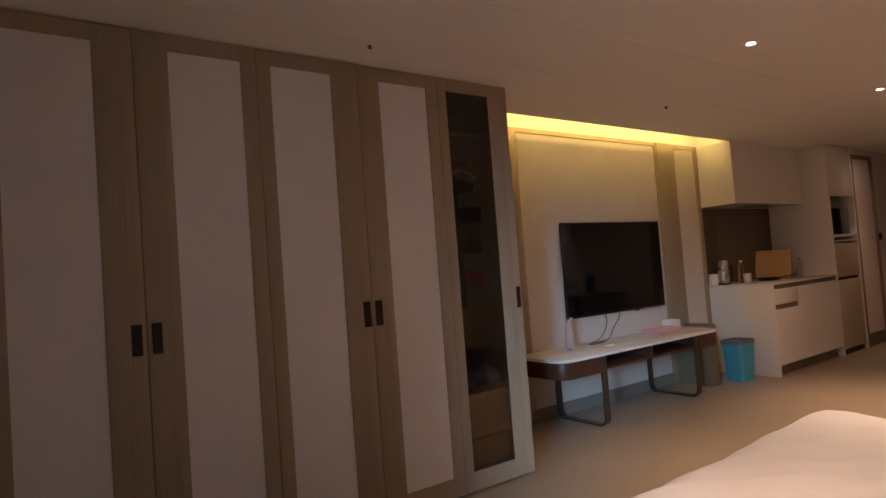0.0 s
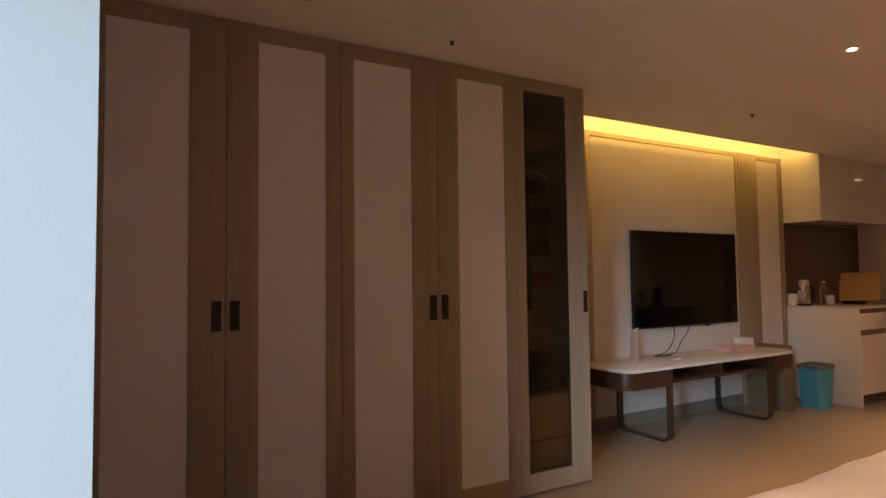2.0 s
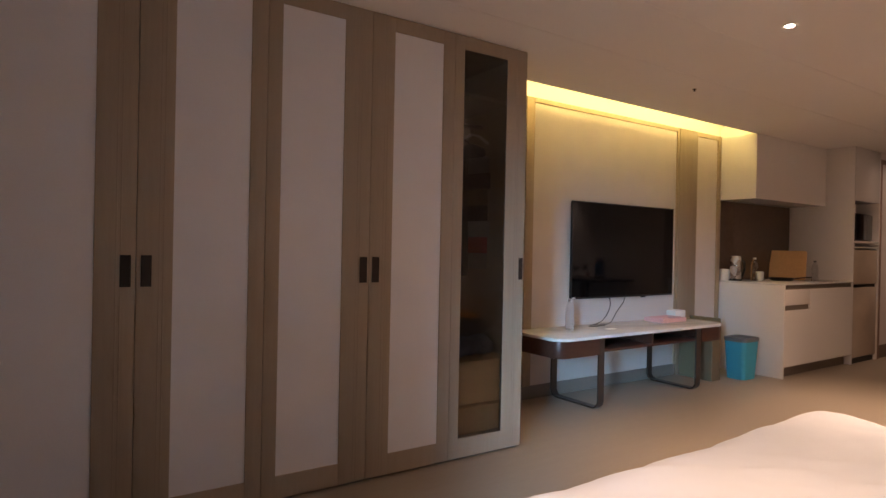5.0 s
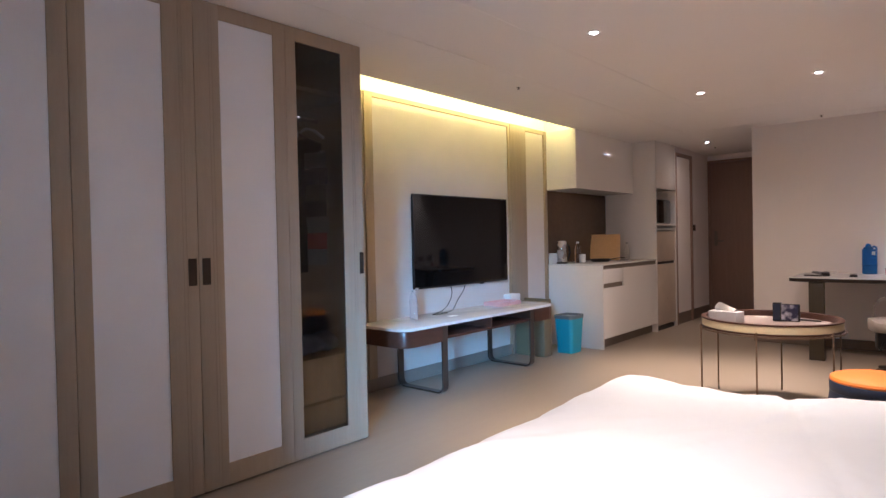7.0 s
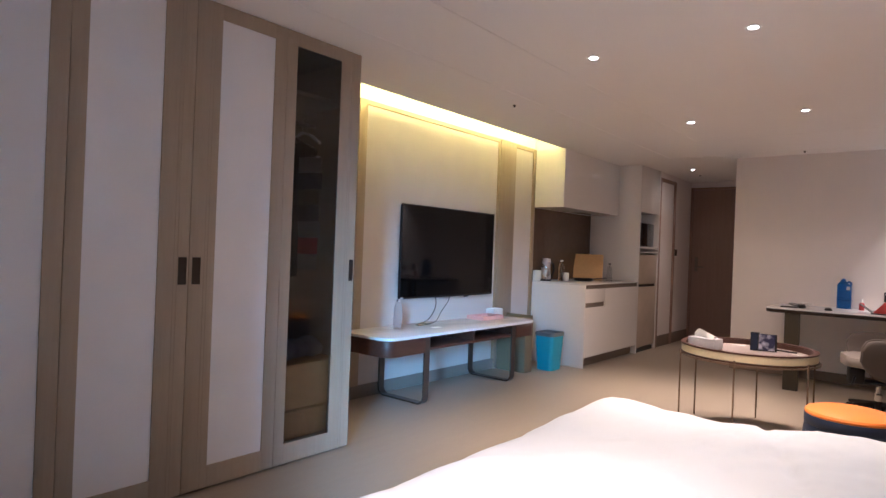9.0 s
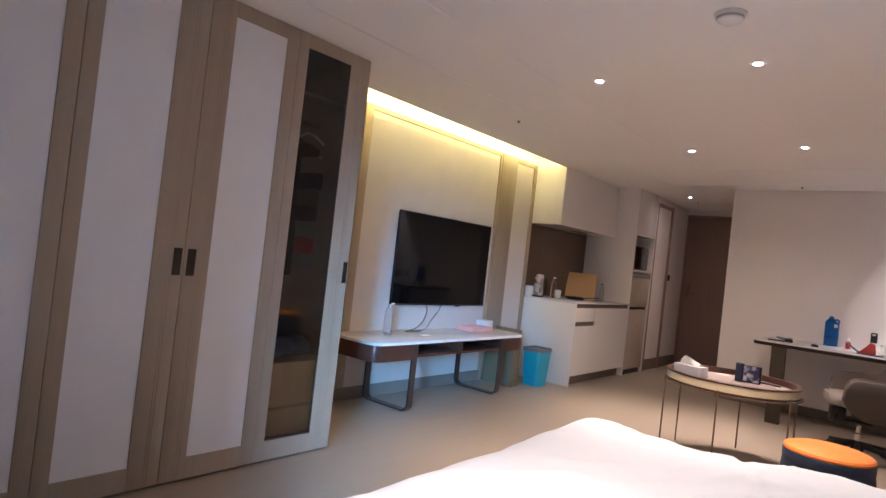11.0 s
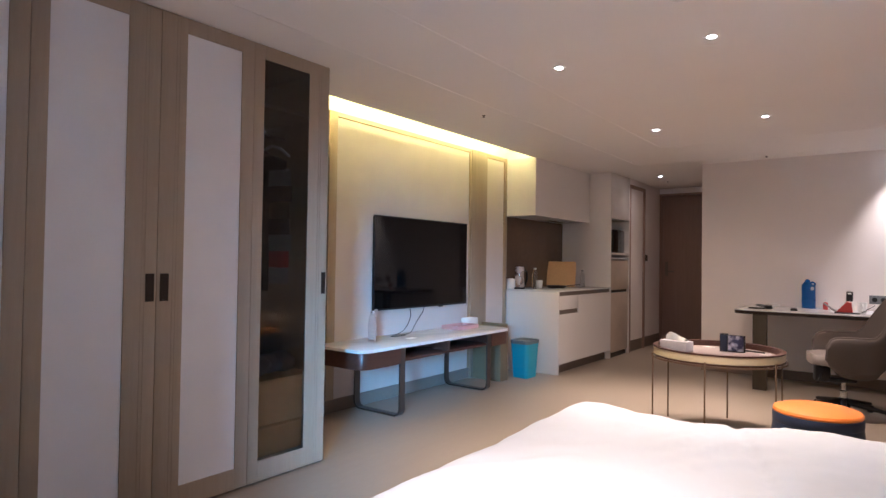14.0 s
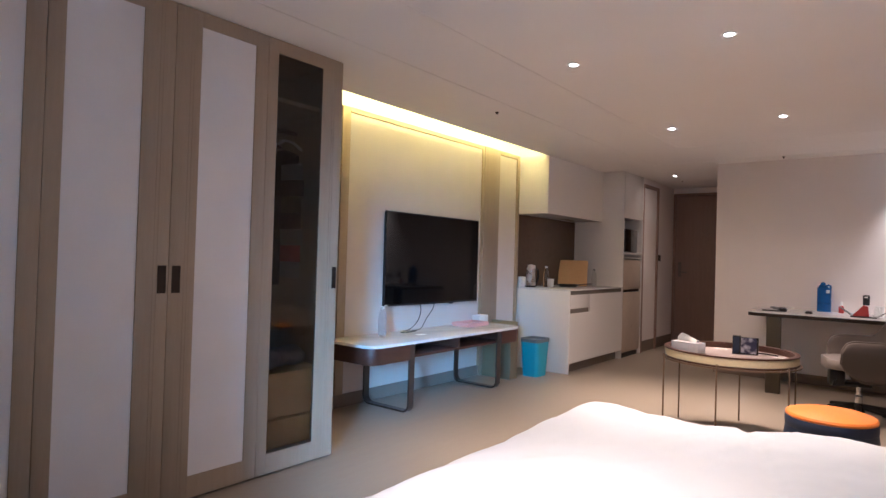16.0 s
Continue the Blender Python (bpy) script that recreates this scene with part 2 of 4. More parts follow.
def ribbon(path, width_axis, half, thick, bm=None):
    """A flat bar of the given half width along a list of points lying in a plane square to width_axis."""
    bm = bm or bmesh.new()
    w = Vector(width_axis)
    path = [Vector(p) for p in path]
    rows = []
    for i, p in enumerate(path):
        d = (path[min(i + 1, len(path) - 1)] - path[max(i - 1, 0)]).normalized()
        nrm = d.cross(w).normalized()
        rows.append([bm.verts.new(p + w * half * s + nrm * thick / 2 * k) for s, k in ((-1, -1), (1, -1), (1, 1), (-1, 1))])
    for a, b in zip(rows, rows[1:]):
        for i in range(4):
            bm.faces.new((a[i], a[(i + 1) % 4], b[(i + 1) % 4], b[i]))
    bm.faces.new(rows[0][::-1])
    bm.faces.new(rows[-1])
    return bm


def tube(path, r, bm=None, n=8):
    bm = bm or bmesh.new()
    path = [Vector(p) for p in path]
    rings = []
    side = None
    for i, p in enumerate(path):
        d = (path[min(i + 1, len(path) - 1)] - path[max(i - 1, 0)]).normalized()
        side = (side if side is not None else (Vector((0, 0, 1)) if abs(d.z) < 0.9 else Vector((1, 0, 0))))
        side = (side - d * side.dot(d)).normalized()
        up = d.cross(side)
        rings.append([bm.verts.new(p + r * (math.cos(2 * math.pi * k / n) * side + math.sin(2 * math.pi * k / n) * up)) for k in range(n)])
    for a, b in zip(rings, rings[1:]):
        for i in range(n):
            bm.faces.new((a[i], a[(i + 1) % n], b[(i + 1) % n], b[i]))
    bm.faces.new(rings[0][::-1])
    bm.faces.new(rings[-1])
    return bm


def arc(cx, cy, r, a0, a1, n=8):
    return [(cx + r * math.cos(radians(a0 + (a1 - a0) * i / n)), cy + r * math.sin(radians(a0 + (a1 - a0) * i / n))) for i in range(n + 1)]


# ---------------------------------------------------------------- structure
WEST, SOUTH, END, DOOR_X = -2.20, -2.20, 7.43, 9.53
NORTH, FRONT, CORR, COR_S = 2.65, 1.966, 2.0, 0.868
WARD_Y, WARD_X0, WARD_X1 = 1.822, -0.075, 2.54


def structure(name, bm, mat, label, smooth=0):
    return single(name, bm, mat, label, kind="structure", smooth=smooth)


structure("floor", box(-2.45, 9.9, -2.45, 2.9, -0.12, 0.0), FLOOR, "pale greige wood-look floor boards")
# ceiling: lower border, a slightly raised frieze, a shallow tray inside it; cut away for the light cove
STEP_Y, STEP_X, TRAY_Y, TRAY_X, LIFT = 1.515, 7.16, 0.958, 6.24, 0.002
bm = box(-2.45, 9.9, STEP_Y, 2.05, CEIL, CEIL + 0.10)
box(-2.45, 9.9, 2.05, 2.28, CEIL, CEIL + 0.03, bm=bm)
box(-2.45, 2.56, 2.28, 2.9, CEIL, CEIL + 0.10, bm=bm)
box(5.985, 9.9, 2.28, 2.9, CEIL, CEIL + 0.10, bm=bm)
box(STEP_X, 9.9, -2.45, STEP_Y, CEIL, CEIL + 0.10, bm=bm)
box(-2.45, STEP_X, TRAY_Y, STEP_Y, CEIL + LIFT, CEIL + 0.10, bm=bm)
box(TRAY_X, STEP_X, -2.45, TRAY_Y, CEIL + LIFT, CEIL + 0.10, bm=bm)
box(-2.45, TRAY_X, -2.45, TRAY_Y, CEIL + 2 * LIFT, CEIL + 0.10, bm=bm)
structure("ceiling", bm, CEILING, "flat off-white plaster ceiling with a shallow tray")
structure("ceiling_cove", box(2.50, 6.05, 2.03, 2.70, CEIL + 0.20, CEIL + 0.28), CEILING, "white recess of the light cove")
structure("cove_riser", box(2.50, 6.05, 2.03, 2.05, CEIL + 0.10, CEIL + 0.20), CEILING, "white inner edge of the light cove")
structure("wall_north", box(-2.45, 9.9, NORTH, 2.9, 0, CEIL + 0.20), PAINT, "white painted wall behind television and kitchen")
bm = box(2.48, 2.50, 2.03, NORTH, CEIL + 0.10, CEIL + 0.20)
box(6.05, 6.07, 2.03, NORTH, CEIL + 0.10, CEIL + 0.20, bm=bm)
structure("cove_end", bm, CEILING, "white end of the light cove")
structure("wall_end", box(END, 9.6, -2.45, COR_S, 0, CEIL), PAINT, "off-white painted wall beside the corridor")
structure("wall_south", box(-2.45, END, -2.45, SOUTH, 0, CEIL + 2 * LIFT), PAINT, "off-white painted wall")
bm = box(-2.45, WEST, SOUTH, -2.15, 0, CEIL + 2 * LIFT)
box(-2.45, WEST, -0.55, 0.03, 0, CEIL + 2 * LIFT, bm=bm)
box(-2.45, WEST, -2.15, -0.55, 0, 0.30, bm=bm)
box(-2.45, WEST, -2.15, -0.55, 2.30, CEIL + 2 * LIFT, bm=bm)
structure("wall_west", bm, PAINT, "off-white painted wall with a window")
bm = box(-2.45, WARD_X0, 0.15, NORTH, 0, CEIL + 2 * LIFT)
box(-2.45, -0.034, 0.03, 0.15, 0, CEIL + 2 * LIFT, bm=bm)
structure("wall_pier", bm, WALLPAPER, "wall pier in pale woven wallpaper beside the window")
bm = box(8.13, 8.76, 1.98, 2.9, 2.30, CEIL)
box(8.76, 9.9, CORR, 2.9, 0, CEIL, bm=bm)
box(8.128, 8.76, 2.25, 2.9, 0, CEIL, bm=bm)
structure("wall_corridor", bm, PAINT, "off-white painted corridor wall")
bm = box(DOOR_X, 9.9, COR_S - 0.2, 1.03, 0, CEIL)
box(DOOR_X, 9.9, 1.03, CORR, 2.30, CEIL, bm=bm)
structure("wall_entry", bm, PAINT, "painted wall round the entry door")
bm = box(8.76, DOOR_X, CORR - 0.012, CORR, 0, 0.15, 0.002)
structure("baseboard_corridor", bm, DARK_BASE, "dark brown baseboard")
structure("baseboard_end", box(END - 0.014, END, SOUTH, COR_S, 0, 0.10, 0.002), DARK_BASE, "dark brown baseboard along the end wall")
structure("baseboard_tv", box(2.60, 5.97, NORTH - 0.016, NORTH, 0, 0.105, 0.002), TV_BASE, "grey-brown baseboard under the television wall")

# window
win = thing("window_1", (WEST - 0.1, -1.35, 0.30), "tall window with white frame, daylight outside", "window", kind="structure")
WX = WEST - 0.1
for y0, y1, z0, z1 in ((-2.15, -2.09, 0.30, 2.30), (-0.61, -0.55, 0.30, 2.30), (-2.09, -0.61, 0.30, 0.36), (-2.09, -0.61, 2.24, 2.30), (-1.38, -1.32, 0.36, 2.24)):
    part("window_frame", box(WX - 0.04, WX + 0.04, y0, y1, z0, z1, 0.004), GLOSS_WHITE, win)
for y0, y1 in ((-2.09, -1.38), (-1.32, -0.61)):
    p = part("pane", box(WX - 0.004, WX + 0.004, y0, y1, 0.36, 2.24), WINDOW_GLASS, win)
    p.visible_shadow = False

# ---------------------------------------------------------------- wardrobe
def wardrobe():
    Y, X0, X1, TOP = WARD_Y, WARD_X0, WARD_X1, 2.3755
    w = thing("wardrobe", ((X0 + X1) / 2, Y + 0.3, 0), "built-in grey oak wardrobe with white linen door panels", "wardrobe")
    back = NORTH - 0.004
    bm = box(X0 + 0.004, 2.0, Y + 0.03, back, 0.0, TOP - 0.01)
    part("carcass", bm, OAK, w, smooth=0)
    part("side_panel", box(X1 - 0.02, X1, Y + 0.024, back, 0, TOP, 0.003), OAK, w)
    part("back_panel", box(2.004, X1 - 0.022, back - 0.02, back, 0, TOP - 0.02), OAK, w, smooth=0)
    part("top_panel", box(2.004, X1 - 0.022, Y + 0.03, back - 0.022, TOP - 0.03, TOP - 0.01), OAK, w, smooth=0)
    part("bottom_panel", box(2.004, X1 - 0.022, Y + 0.03, back - 0.022, 0.0, 0.11), OAK, w, smooth=0)
    part("shelf", box(2.004, X1 - 0.022, Y + 0.10, back - 0.022, 2.07, 2.095, 0.002), OAK, w)
    part("hanging_rail", rod((2.006, Y + 0.40, 1.98), (X1 - 0.024, Y + 0.40, 1.98), 0.013), CHROME, w, "steel hanging rail")
    # solid black filler in place of the shade between wardrobe top and ceiling
    part("shadow_gap", box(X0 + 0.004, X1 - 0.05, Y + 0.05, back, TOP, CEIL - 0.001), BLACK, w, "black filler standing in for the shade in the gap under the ceiling", smooth=0)
    for z0, z1 in ((0.115, 0.268), (0.284, 0.535)):
        part("drawer", box(2.01, X1 - 0.026, Y + 0.06, Y + 0.5, z0, z1, 0.003), BAMBOO, w, "tan inner drawer")
    # doors: left, right, panel left, panel right, handle centre, glazed
    doors = [(X0, 0.4438, -0.019, 0.296, 0.407, False), (0.4462, 0.9688, 0.584, 0.897, 0.483, False), (0.9712, 1.4988, 1.038, 1.352, 1.468, False),
             (1.5012, 2.0088, 1.630, 1.935, 1.537, False), (2.0112, X1, 2.076, 2.388, 2.516, True)]
    for a, b, p0, p1, hx, glazed in doors:
        last = b == X1
        bm = box(a, p0, Y, Y + 0.022, 0.012, TOP, 0.0015)
        if last:
            # far stile with its top corner rounded off
            bm2 = slab([(p1, 0.012), (b, 0.012)] + arc(b - 0.006, TOP - 0.006, 0.006, 0, 90, 4) + [(p1, TOP)], -Y - 0.022, -Y)
            bmesh.ops.rotate(bm2, verts=bm2.verts[:], matrix=Matrix.Rotation(radians(90), 3, "X"))
            me = bpy.data.meshes.new("stile")
            bm2.to_mesh(me)
            bm2.free()
            bm.from_mesh(me)
            bpy.data.meshes.remove(me)
        else:
            box(p1, b, Y, Y + 0.022, 0.012, TOP, 0.0015, bm=bm)
        box(p0, p1, Y, Y + 0.022, 0.012, 0.118, 0.0, bm=bm)
        box(p0, p1, Y, Y + 0.022, 2.302, TOP, 0.0, bm=bm)
        d = part("door", bm, OAK, w, "closed grey oak door frame")
        # a slim raised bead along the wide stile
        gx = p1 + 0.075 if hx > p1 else p0 - 0.055
        for k in (0.0, 0.016):
            part("bead", box(gx + k, gx + k + 0.005, Y - 0.0016, Y, 0.014, TOP - 0.004, 0.0006), OAK, d)
        if glazed:
            # the pane sits a little askew in its rebate
            bm = box(p0 + 0.0005, p1 - 0.0005, Y + 0.009, Y + 0.013, 0.119, 2.301)
            bmesh.ops.rotate(bm, cent=((p0 + p1) / 2, Y + 0.011, 1.2), verts=bm.verts[:], matrix=Matrix.Rotation(radians(-2.0), 3, "Z"))
            part("pane", bm, SMOKED, d, "smoked glass pane", smooth=0)
        else:
            part("panel", box(p0, p1, Y + 0.006, Y + 0.016, 0.116, 2.304), LINEN, d, "white linen-textured infill", smooth=0)
        half = 0.020 if not glazed else 0.014
        bm = bmesh.new()
        for x0, x1, z0, z1 in ((hx - half, hx - half + 0.004, 1.008, 1.137), (hx + half - 0.004, hx + half, 1.008, 1.137),
                               (hx - half, hx + half, 1.008, 1.013), (hx - half, hx + half, 1.132, 1.137)):
            box(x0, x1, Y - 0.004, Y + 0.001, z0, z1, bm=bm)
        box(hx - half + 0.004, hx + half - 0.004, Y - 0.0025, Y - 0.0005, 1.013, 1.132, bm=bm)
        part("handle", bm, DARK_METAL, d, "dark recessed pull", smooth=0)
    return w


wardrobe()


def hanging_garment(x, y, top, bottom, width, mats, label, hanger=WALNUT):
    g = thing("hanging_garment", (x, y, top), label, "garment", "clothes in the wardrobe")
    hook = tube([(x, y, 1.915)] + [(x + 0.0, y + 0.022 * math.sin(radians(a)), 1.965 + 0.022 * -math.cos(radians(a)) + 0.012) for a in range(0, 260, 26)], 0.003)
    part("hook", hook, CHROME, g, "steel hanger hook")
    part("hanger", ribbon([(x, y - width / 2, top - 0.02), (x, y - width / 4, top + 0.035), (x, y, top + 0.06), (x, y + width / 4, top + 0.035), (x, y + width / 2, top - 0.02)],
                          (1, 0, 0), 0.008, 0.012), hanger, g)
    n = len(mats)
    for i, m in enumerate(mats):
        z1, z0 = top - (top - bottom) * i / n, top - (top - bottom) * (i + 1) / n
        bm = bmesh.new()
        cols = []
        for k in range(15):
            v = k / 14
            yy = y + (v - 0.5) * width * (0.82 if i == 0 else 1.0)
            drop = 0.05 * abs(v - 0.5) * 2 if i == 0 else 0
            off = 0.012 * math.sin(9 * v + 2 * i + 20 * x)
            cols.append([bm.verts.new((x + off + s * 0.018, yy, z)) for s in (-1, 1) for z in (z0, z1 - drop)])
        for c, e in zip(cols, cols[1:]):
            bm.faces.new((c[0], e[0], e[1], c[1]))
            bm.faces.new((c[2], c[3], e[3], e[2]))
            bm.faces.new((c[1], e[1], e[3], c[3]))
        part("cloth", bm, m, g)
    return g


CLOTH_DARK = material("dark_cloth", (0.018, 0.016, 0.019), 0.9, scale=8, fine=300, bump=0.2)
CLOTH_OLIVE = material("olive_cloth", (0.20, 0.17, 0.10), 0.9, scale=8, fine=300, bump=0.2)
CLOTH_RED = material("red_cloth", (0.58, 0.07, 0.08), 0.9, scale=8, fine=300, bump=0.2)
CLOTH_GREY = material("grey_cloth", (0.40, 0.385, 0.42), 0.9, second=(0.31, 0.295, 0.33), scale=8, fine=300, bump=0.2)
CLOTH_BROWN = material("brown_cloth", (0.06, 0.038, 0.028), 0.9, scale=8, fine=300, bump=0.2)
hanging_garment(2.07, 2.20, 1.86, 0.62, 0.44, [CLOTH_DARK], "long dark coat on a hanger in the wardrobe")
hanging_garment(2.14, 2.26, 1.86, 0.74, 0.42, [CLOTH_DARK, CLOTH_DARK, CLOTH_BROWN], "dark jacket with a brown hem on a hanger")
hanging_garment(2.21, 2.22, 1.86, 0.86, 0.42, [CLOTH_DARK], "dark shirt on a white hanger in the wardrobe", PAPER)
hanging_garment(2.30, 2.28, 1.86, 1.02, 0.40, [CLOTH_DARK, CLOTH_BROWN, CLOTH_DARK], "dark brown top on a hanger in the wardrobe")
hanging_garment(2.41, 2.20, 1.86, 1.06, 0.34, [CLOTH_DARK, CLOTH_GREY, CLOTH_DARK, CLOTH_OLIVE, CLOTH_DARK, CLOTH_GREY, CLOTH_RED, CLOTH_GREY], "striped grey, olive and red top on a hanger", PAPER)
bm = bmesh.new()
for i in range(9):
    bmesh.ops.create_icosphere(bm, subdivisions=2, radius=0.06 + 0.02 * random.random(),
                               matrix=pose(2.08 + 0.045 * i, 2.0 + 0.12 * random.random(), 0.59) @ Matrix.Diagonal((1, 1.3, 0.75, 1)))
for v in bm.verts:
    v.co += 0.012 * noise.noise_vector(v.co * 18)
    v.co.z = max(v.co.z, 0.536)
single("folded_clothes", bm, CLOTH_GREY, "grey crumpled clothes lying on the inner drawers", "clothes")


# ---------------------------------------------------------------- television wall
def framed_panel(name, x0, x1, z0, z1, frame_w, label, mat=PANEL_CLOTH):
    w = thing(name, ((x0 + x1) / 2, NORTH, z0), label, "wall panel")
    y0 = NORTH - 0.030
    fw = frame_w
    for a, b, c, d in ((x0, x0 + fw[0], z0, z1), (x1 - fw[1], x1, z0, z1), (x0 + fw[0], x1 - fw[1], z1 - fw[2], z1)):
        part("frame_rail", box(a, b, y0, NORTH - 0.001, c, d, 0.002), TRIM_WOOD, w, "champagne-brown frame")
    part("infill", box(x0 + fw[0], x1 - fw[1], NORTH - 0.016, NORTH - 0.001, z0, z1 - fw[2]), mat, w, smooth=0)
    return w


framed_panel("tv_wall_panel", 3.27, 5.248, 0.107, 2.39, (0.085, 0.03, 0.038), "large off-white wall panel with a champagne frame")
bm = box(5.250, 5.528, NORTH - 0.035, NORTH - 0.001, 0.0, 2.39, 0.002)
single("bronze_wall_strip", bm, BRONZE, "vertical bronze-brown veneer strip on the television wall", "wall panel")
framed_panel("narrow_wall_panel", 5.530, 5.972, 0.0, 2.39, (0.02, 0.06, 0.045), "narrow off-white wall panel with a champagne frame")
single("wardrobe_side_strip", box(2.60, 3.268, NORTH - 0.020, NORTH - 0.001, 0.107, 2.39, 0.002), TRIM_WOOD, "champagne-brown strip of wall beside the wardrobe", "wall panel")
led = thing("cove_light", (4.27, 2.17, CEIL + 0.03), "warm yellow strip light hidden in the ceiling cove", "strip light")
part("strip", box(2.6, 5.95, 2.12, 2.135, CEIL + 0.041, CEIL + 0.049), LED_GLOW, led, smooth=0)
part("channel", box(2.6, 5.95, 2.11, 2.145, CEIL + 0.031, CEIL + 0.0405), CHROME, led, "thin metal channel", smooth=0)


def television():
    t = thing("television", (4.455, NORTH - 0.03, 0.79), "large black flat television on the wall, switched off", "television")
    x0, x1, z0, z1, y = 3.768, 5.139, 0.781, 1.600, 2.598
    part("housing", box(x0 + 0.01, x1 - 0.01, y + 0.006, y + 0.030, z0 + 0.008, z1 - 0.008, 0.006), BLACK, t)
    bm = box(x0, x0 + 0.008, y - 0.003, y + 0.012, z0, z1, 0.002)
    box(x1 - 0.008, x1, y - 0.003, y + 0.012, z0, z1, 0.002, bm)
    box(x0, x1, y - 0.003, y + 0.012, z1 - 0.008, z1, 0.002, bm)
    box(x0, x1, y - 0.003, y + 0.012, z0, z0 + 0.014, 0.002, bm)
    part("bezel", bm, BLACK, t)
    part("screen", box(x0 + 0.008, x1 - 0.008, y, y + 0.004, z0 + 0.014, z1 - 0.008), SCREEN, t, "dark glossy screen", smooth=0)
    part("mount", box(4.2, 4.7, y + 0.030, NORTH - 0.016, 1.0, 1.4, 0.003), BLACK, t)
    part("sticker", box(x0 + 0.012, x0 + 0.050, y - 0.0045, y - 0.003, z0 + 0.001, z0 + 0.016), PAPER, t, "small white sticker", smooth=0)
    part("sensor", box(x1 - 0.45, x1 - 0.39, y, y + 0.015, z0 - 0.012, z0, 0.003), BLACK, t)


television()
for name, pts in (("tv_cable", [(4.40, 2.62, 0.80), (4.41, 2.61, 0.72), (4.36, 2.60, 0.64), (4.25, 2.57, 0.585), (4.10, 2.53, 0.567), (4.02, 2.50, 0.567), (4.05, 2.46, 0.567), (4.18, 2.47, 0.567)]),
                  ("tv_cable", [(4.62, 2.62, 0.80), (4.58, 2.61, 0.73), (4.48, 2.60, 0.65), (4.38, 2.56, 0.59), (4.28, 2.52, 0.568), (4.16, 2.50, 0.568), (4.08, 2.52, 0.570)])):
    fine = []
    for a, b, c, d in zip([pts[0]] + pts, pts, pts[1:], pts[2:] + [pts[-1]]):
        for i in range(5):
            s = i / 5
            fine.append(tuple(0.5 * (2 * q + (r - p) * s + (2 * p - 5 * q + 4 * r - w) * s * s + (3 * q - p - 3 * r + w) * s ** 3) for p, q, r, w in zip(a, b, c, d)))
    single(name, tube([(px - 0.135, py, pz) for px, py, pz in fine + [pts[-1]]], 0.0034), BLACK, "black cable hanging from the television to the console", "cable")


# ---------------------------------------------------------------- console table
def console():
    x0, x1, y0, y1, H = 3.15, 5.235, 2.105, 2.630, 0.560
    c = thing("console_table", ((x0 + x1) / 2, (y0 + y1) / 2, 0), "dark walnut console table with a pale stone top", "console table")
    part("tabletop", slab(rounded(x0, x1, y0, y1, 0.10, "sw se"), H - 0.022, H, 0.004), STONE, c, "pale polished stone top")
    Z0 = 0.415
    L = H - 0.023
    part("drawer_box", slab(rounded(x0 + 0.012, 3.579, y0 + 0.012, y1 - 0.01, 0.09, "sw"), Z0, L, 0.003), WALNUT, c)
    part("drawer_box", slab(rounded(4.881, x1 - 0.012, y0 + 0.012, y1 - 0.01, 0.09, "se"), Z0, L, 0.003), WALNUT, c)
    part("shelf", box(3.58, 4.88, y0 + 0.03, y1 - 0.03, Z0 + 0.012, Z0 + 0.03, 0.002), WALNUT, c)
    part("divider", box(4.22, 4.24, y0 + 0.03, y1 - 0.03, Z0 + 0.031, L, 0.001), WALNUT, c)
    part("back_board", box(3.58, 4.88, y1 - 0.029, y1 - 0.018, Z0 + 0.031, L), WALNUT, c, smooth=0)
    for x in (3.612, 4.848):
        a, b, r = y0 + 0.026, y1 - 0.010, 0.06
        loop = [(x, a, L - 0.001)] + [(x, yy, zz) for yy, zz in arc(a + r, r + 0.008, r, 180, 270)] + [(x, yy, zz) for yy, zz in arc(b - r, r + 0.008, r, 270, 360)] + [(x, b, L - 0.001)]
        part("leg", ribbon(loop, (1, 0, 0), 0.030, 0.014), LEG_WALNUT, c, "dark bent-wood sled leg")


console()


def bottle(name, x, y, z, r, h, mat, cap, label, category="bottle", group=""):
    b = thing(name, (x, y, z), label, category, group)
    prof = [(0, 0.002), (r * 0.9, 0), (r, h * 0.03), (r * 0.96, h * 0.3), (r, h * 0.34), (r * 0.96, h * 0.5), (r, h * 0.62), (r * 0.75, h * 0.78), (r * 0.4, h * 0.88), (r * 0.4, h * 0.92), (0, h * 0.92)]
    part("body", lathe(prof, (x, y, z), 24), mat, b)
    part("cap", lathe([(0, h * 0.921), (r * 0.46, h * 0.921), (r * 0.46, h), (0, h)], (x, y, z), 20), cap, b, "screw cap")
    return b


bottle("water_bottle", 3.575, 2.42, 0.561, 0.034, 0.245, CLEAR, PAPER, "clear plastic water bottle with a white cap on the console")
pb = thing("pink_tray", (4.92, 2.45, 0.561), "pink plastic tray with a white packet on the console", "tray")
part("base", box(4.68, 5.02, 2.36, 2.56, 0.561, 0.572, 0.003), PINK, pb)
for a, b, c, d in ((4.68, 5.02, 2.36, 2.367), (4.68, 5.02, 2.553, 2.56), (4.68, 4.687, 2.368, 2.552), (5.013, 5.02, 2.368, 2.552)):
    part("rim", box(a, b, c, d, 0.572, 0.598, 0.002), PINK, pb)
single("white_packet", box(5.06, 5.22, 2.50, 2.60, 0.561, 0.640, 0.006), PAPER, "white paper packet on the console", "packet")
single("small_card", box(3.90, 3.99, 2.30, 2.35, 0.561, 0.563), PAPER, "small white card lying on the console", "card", smooth=0)
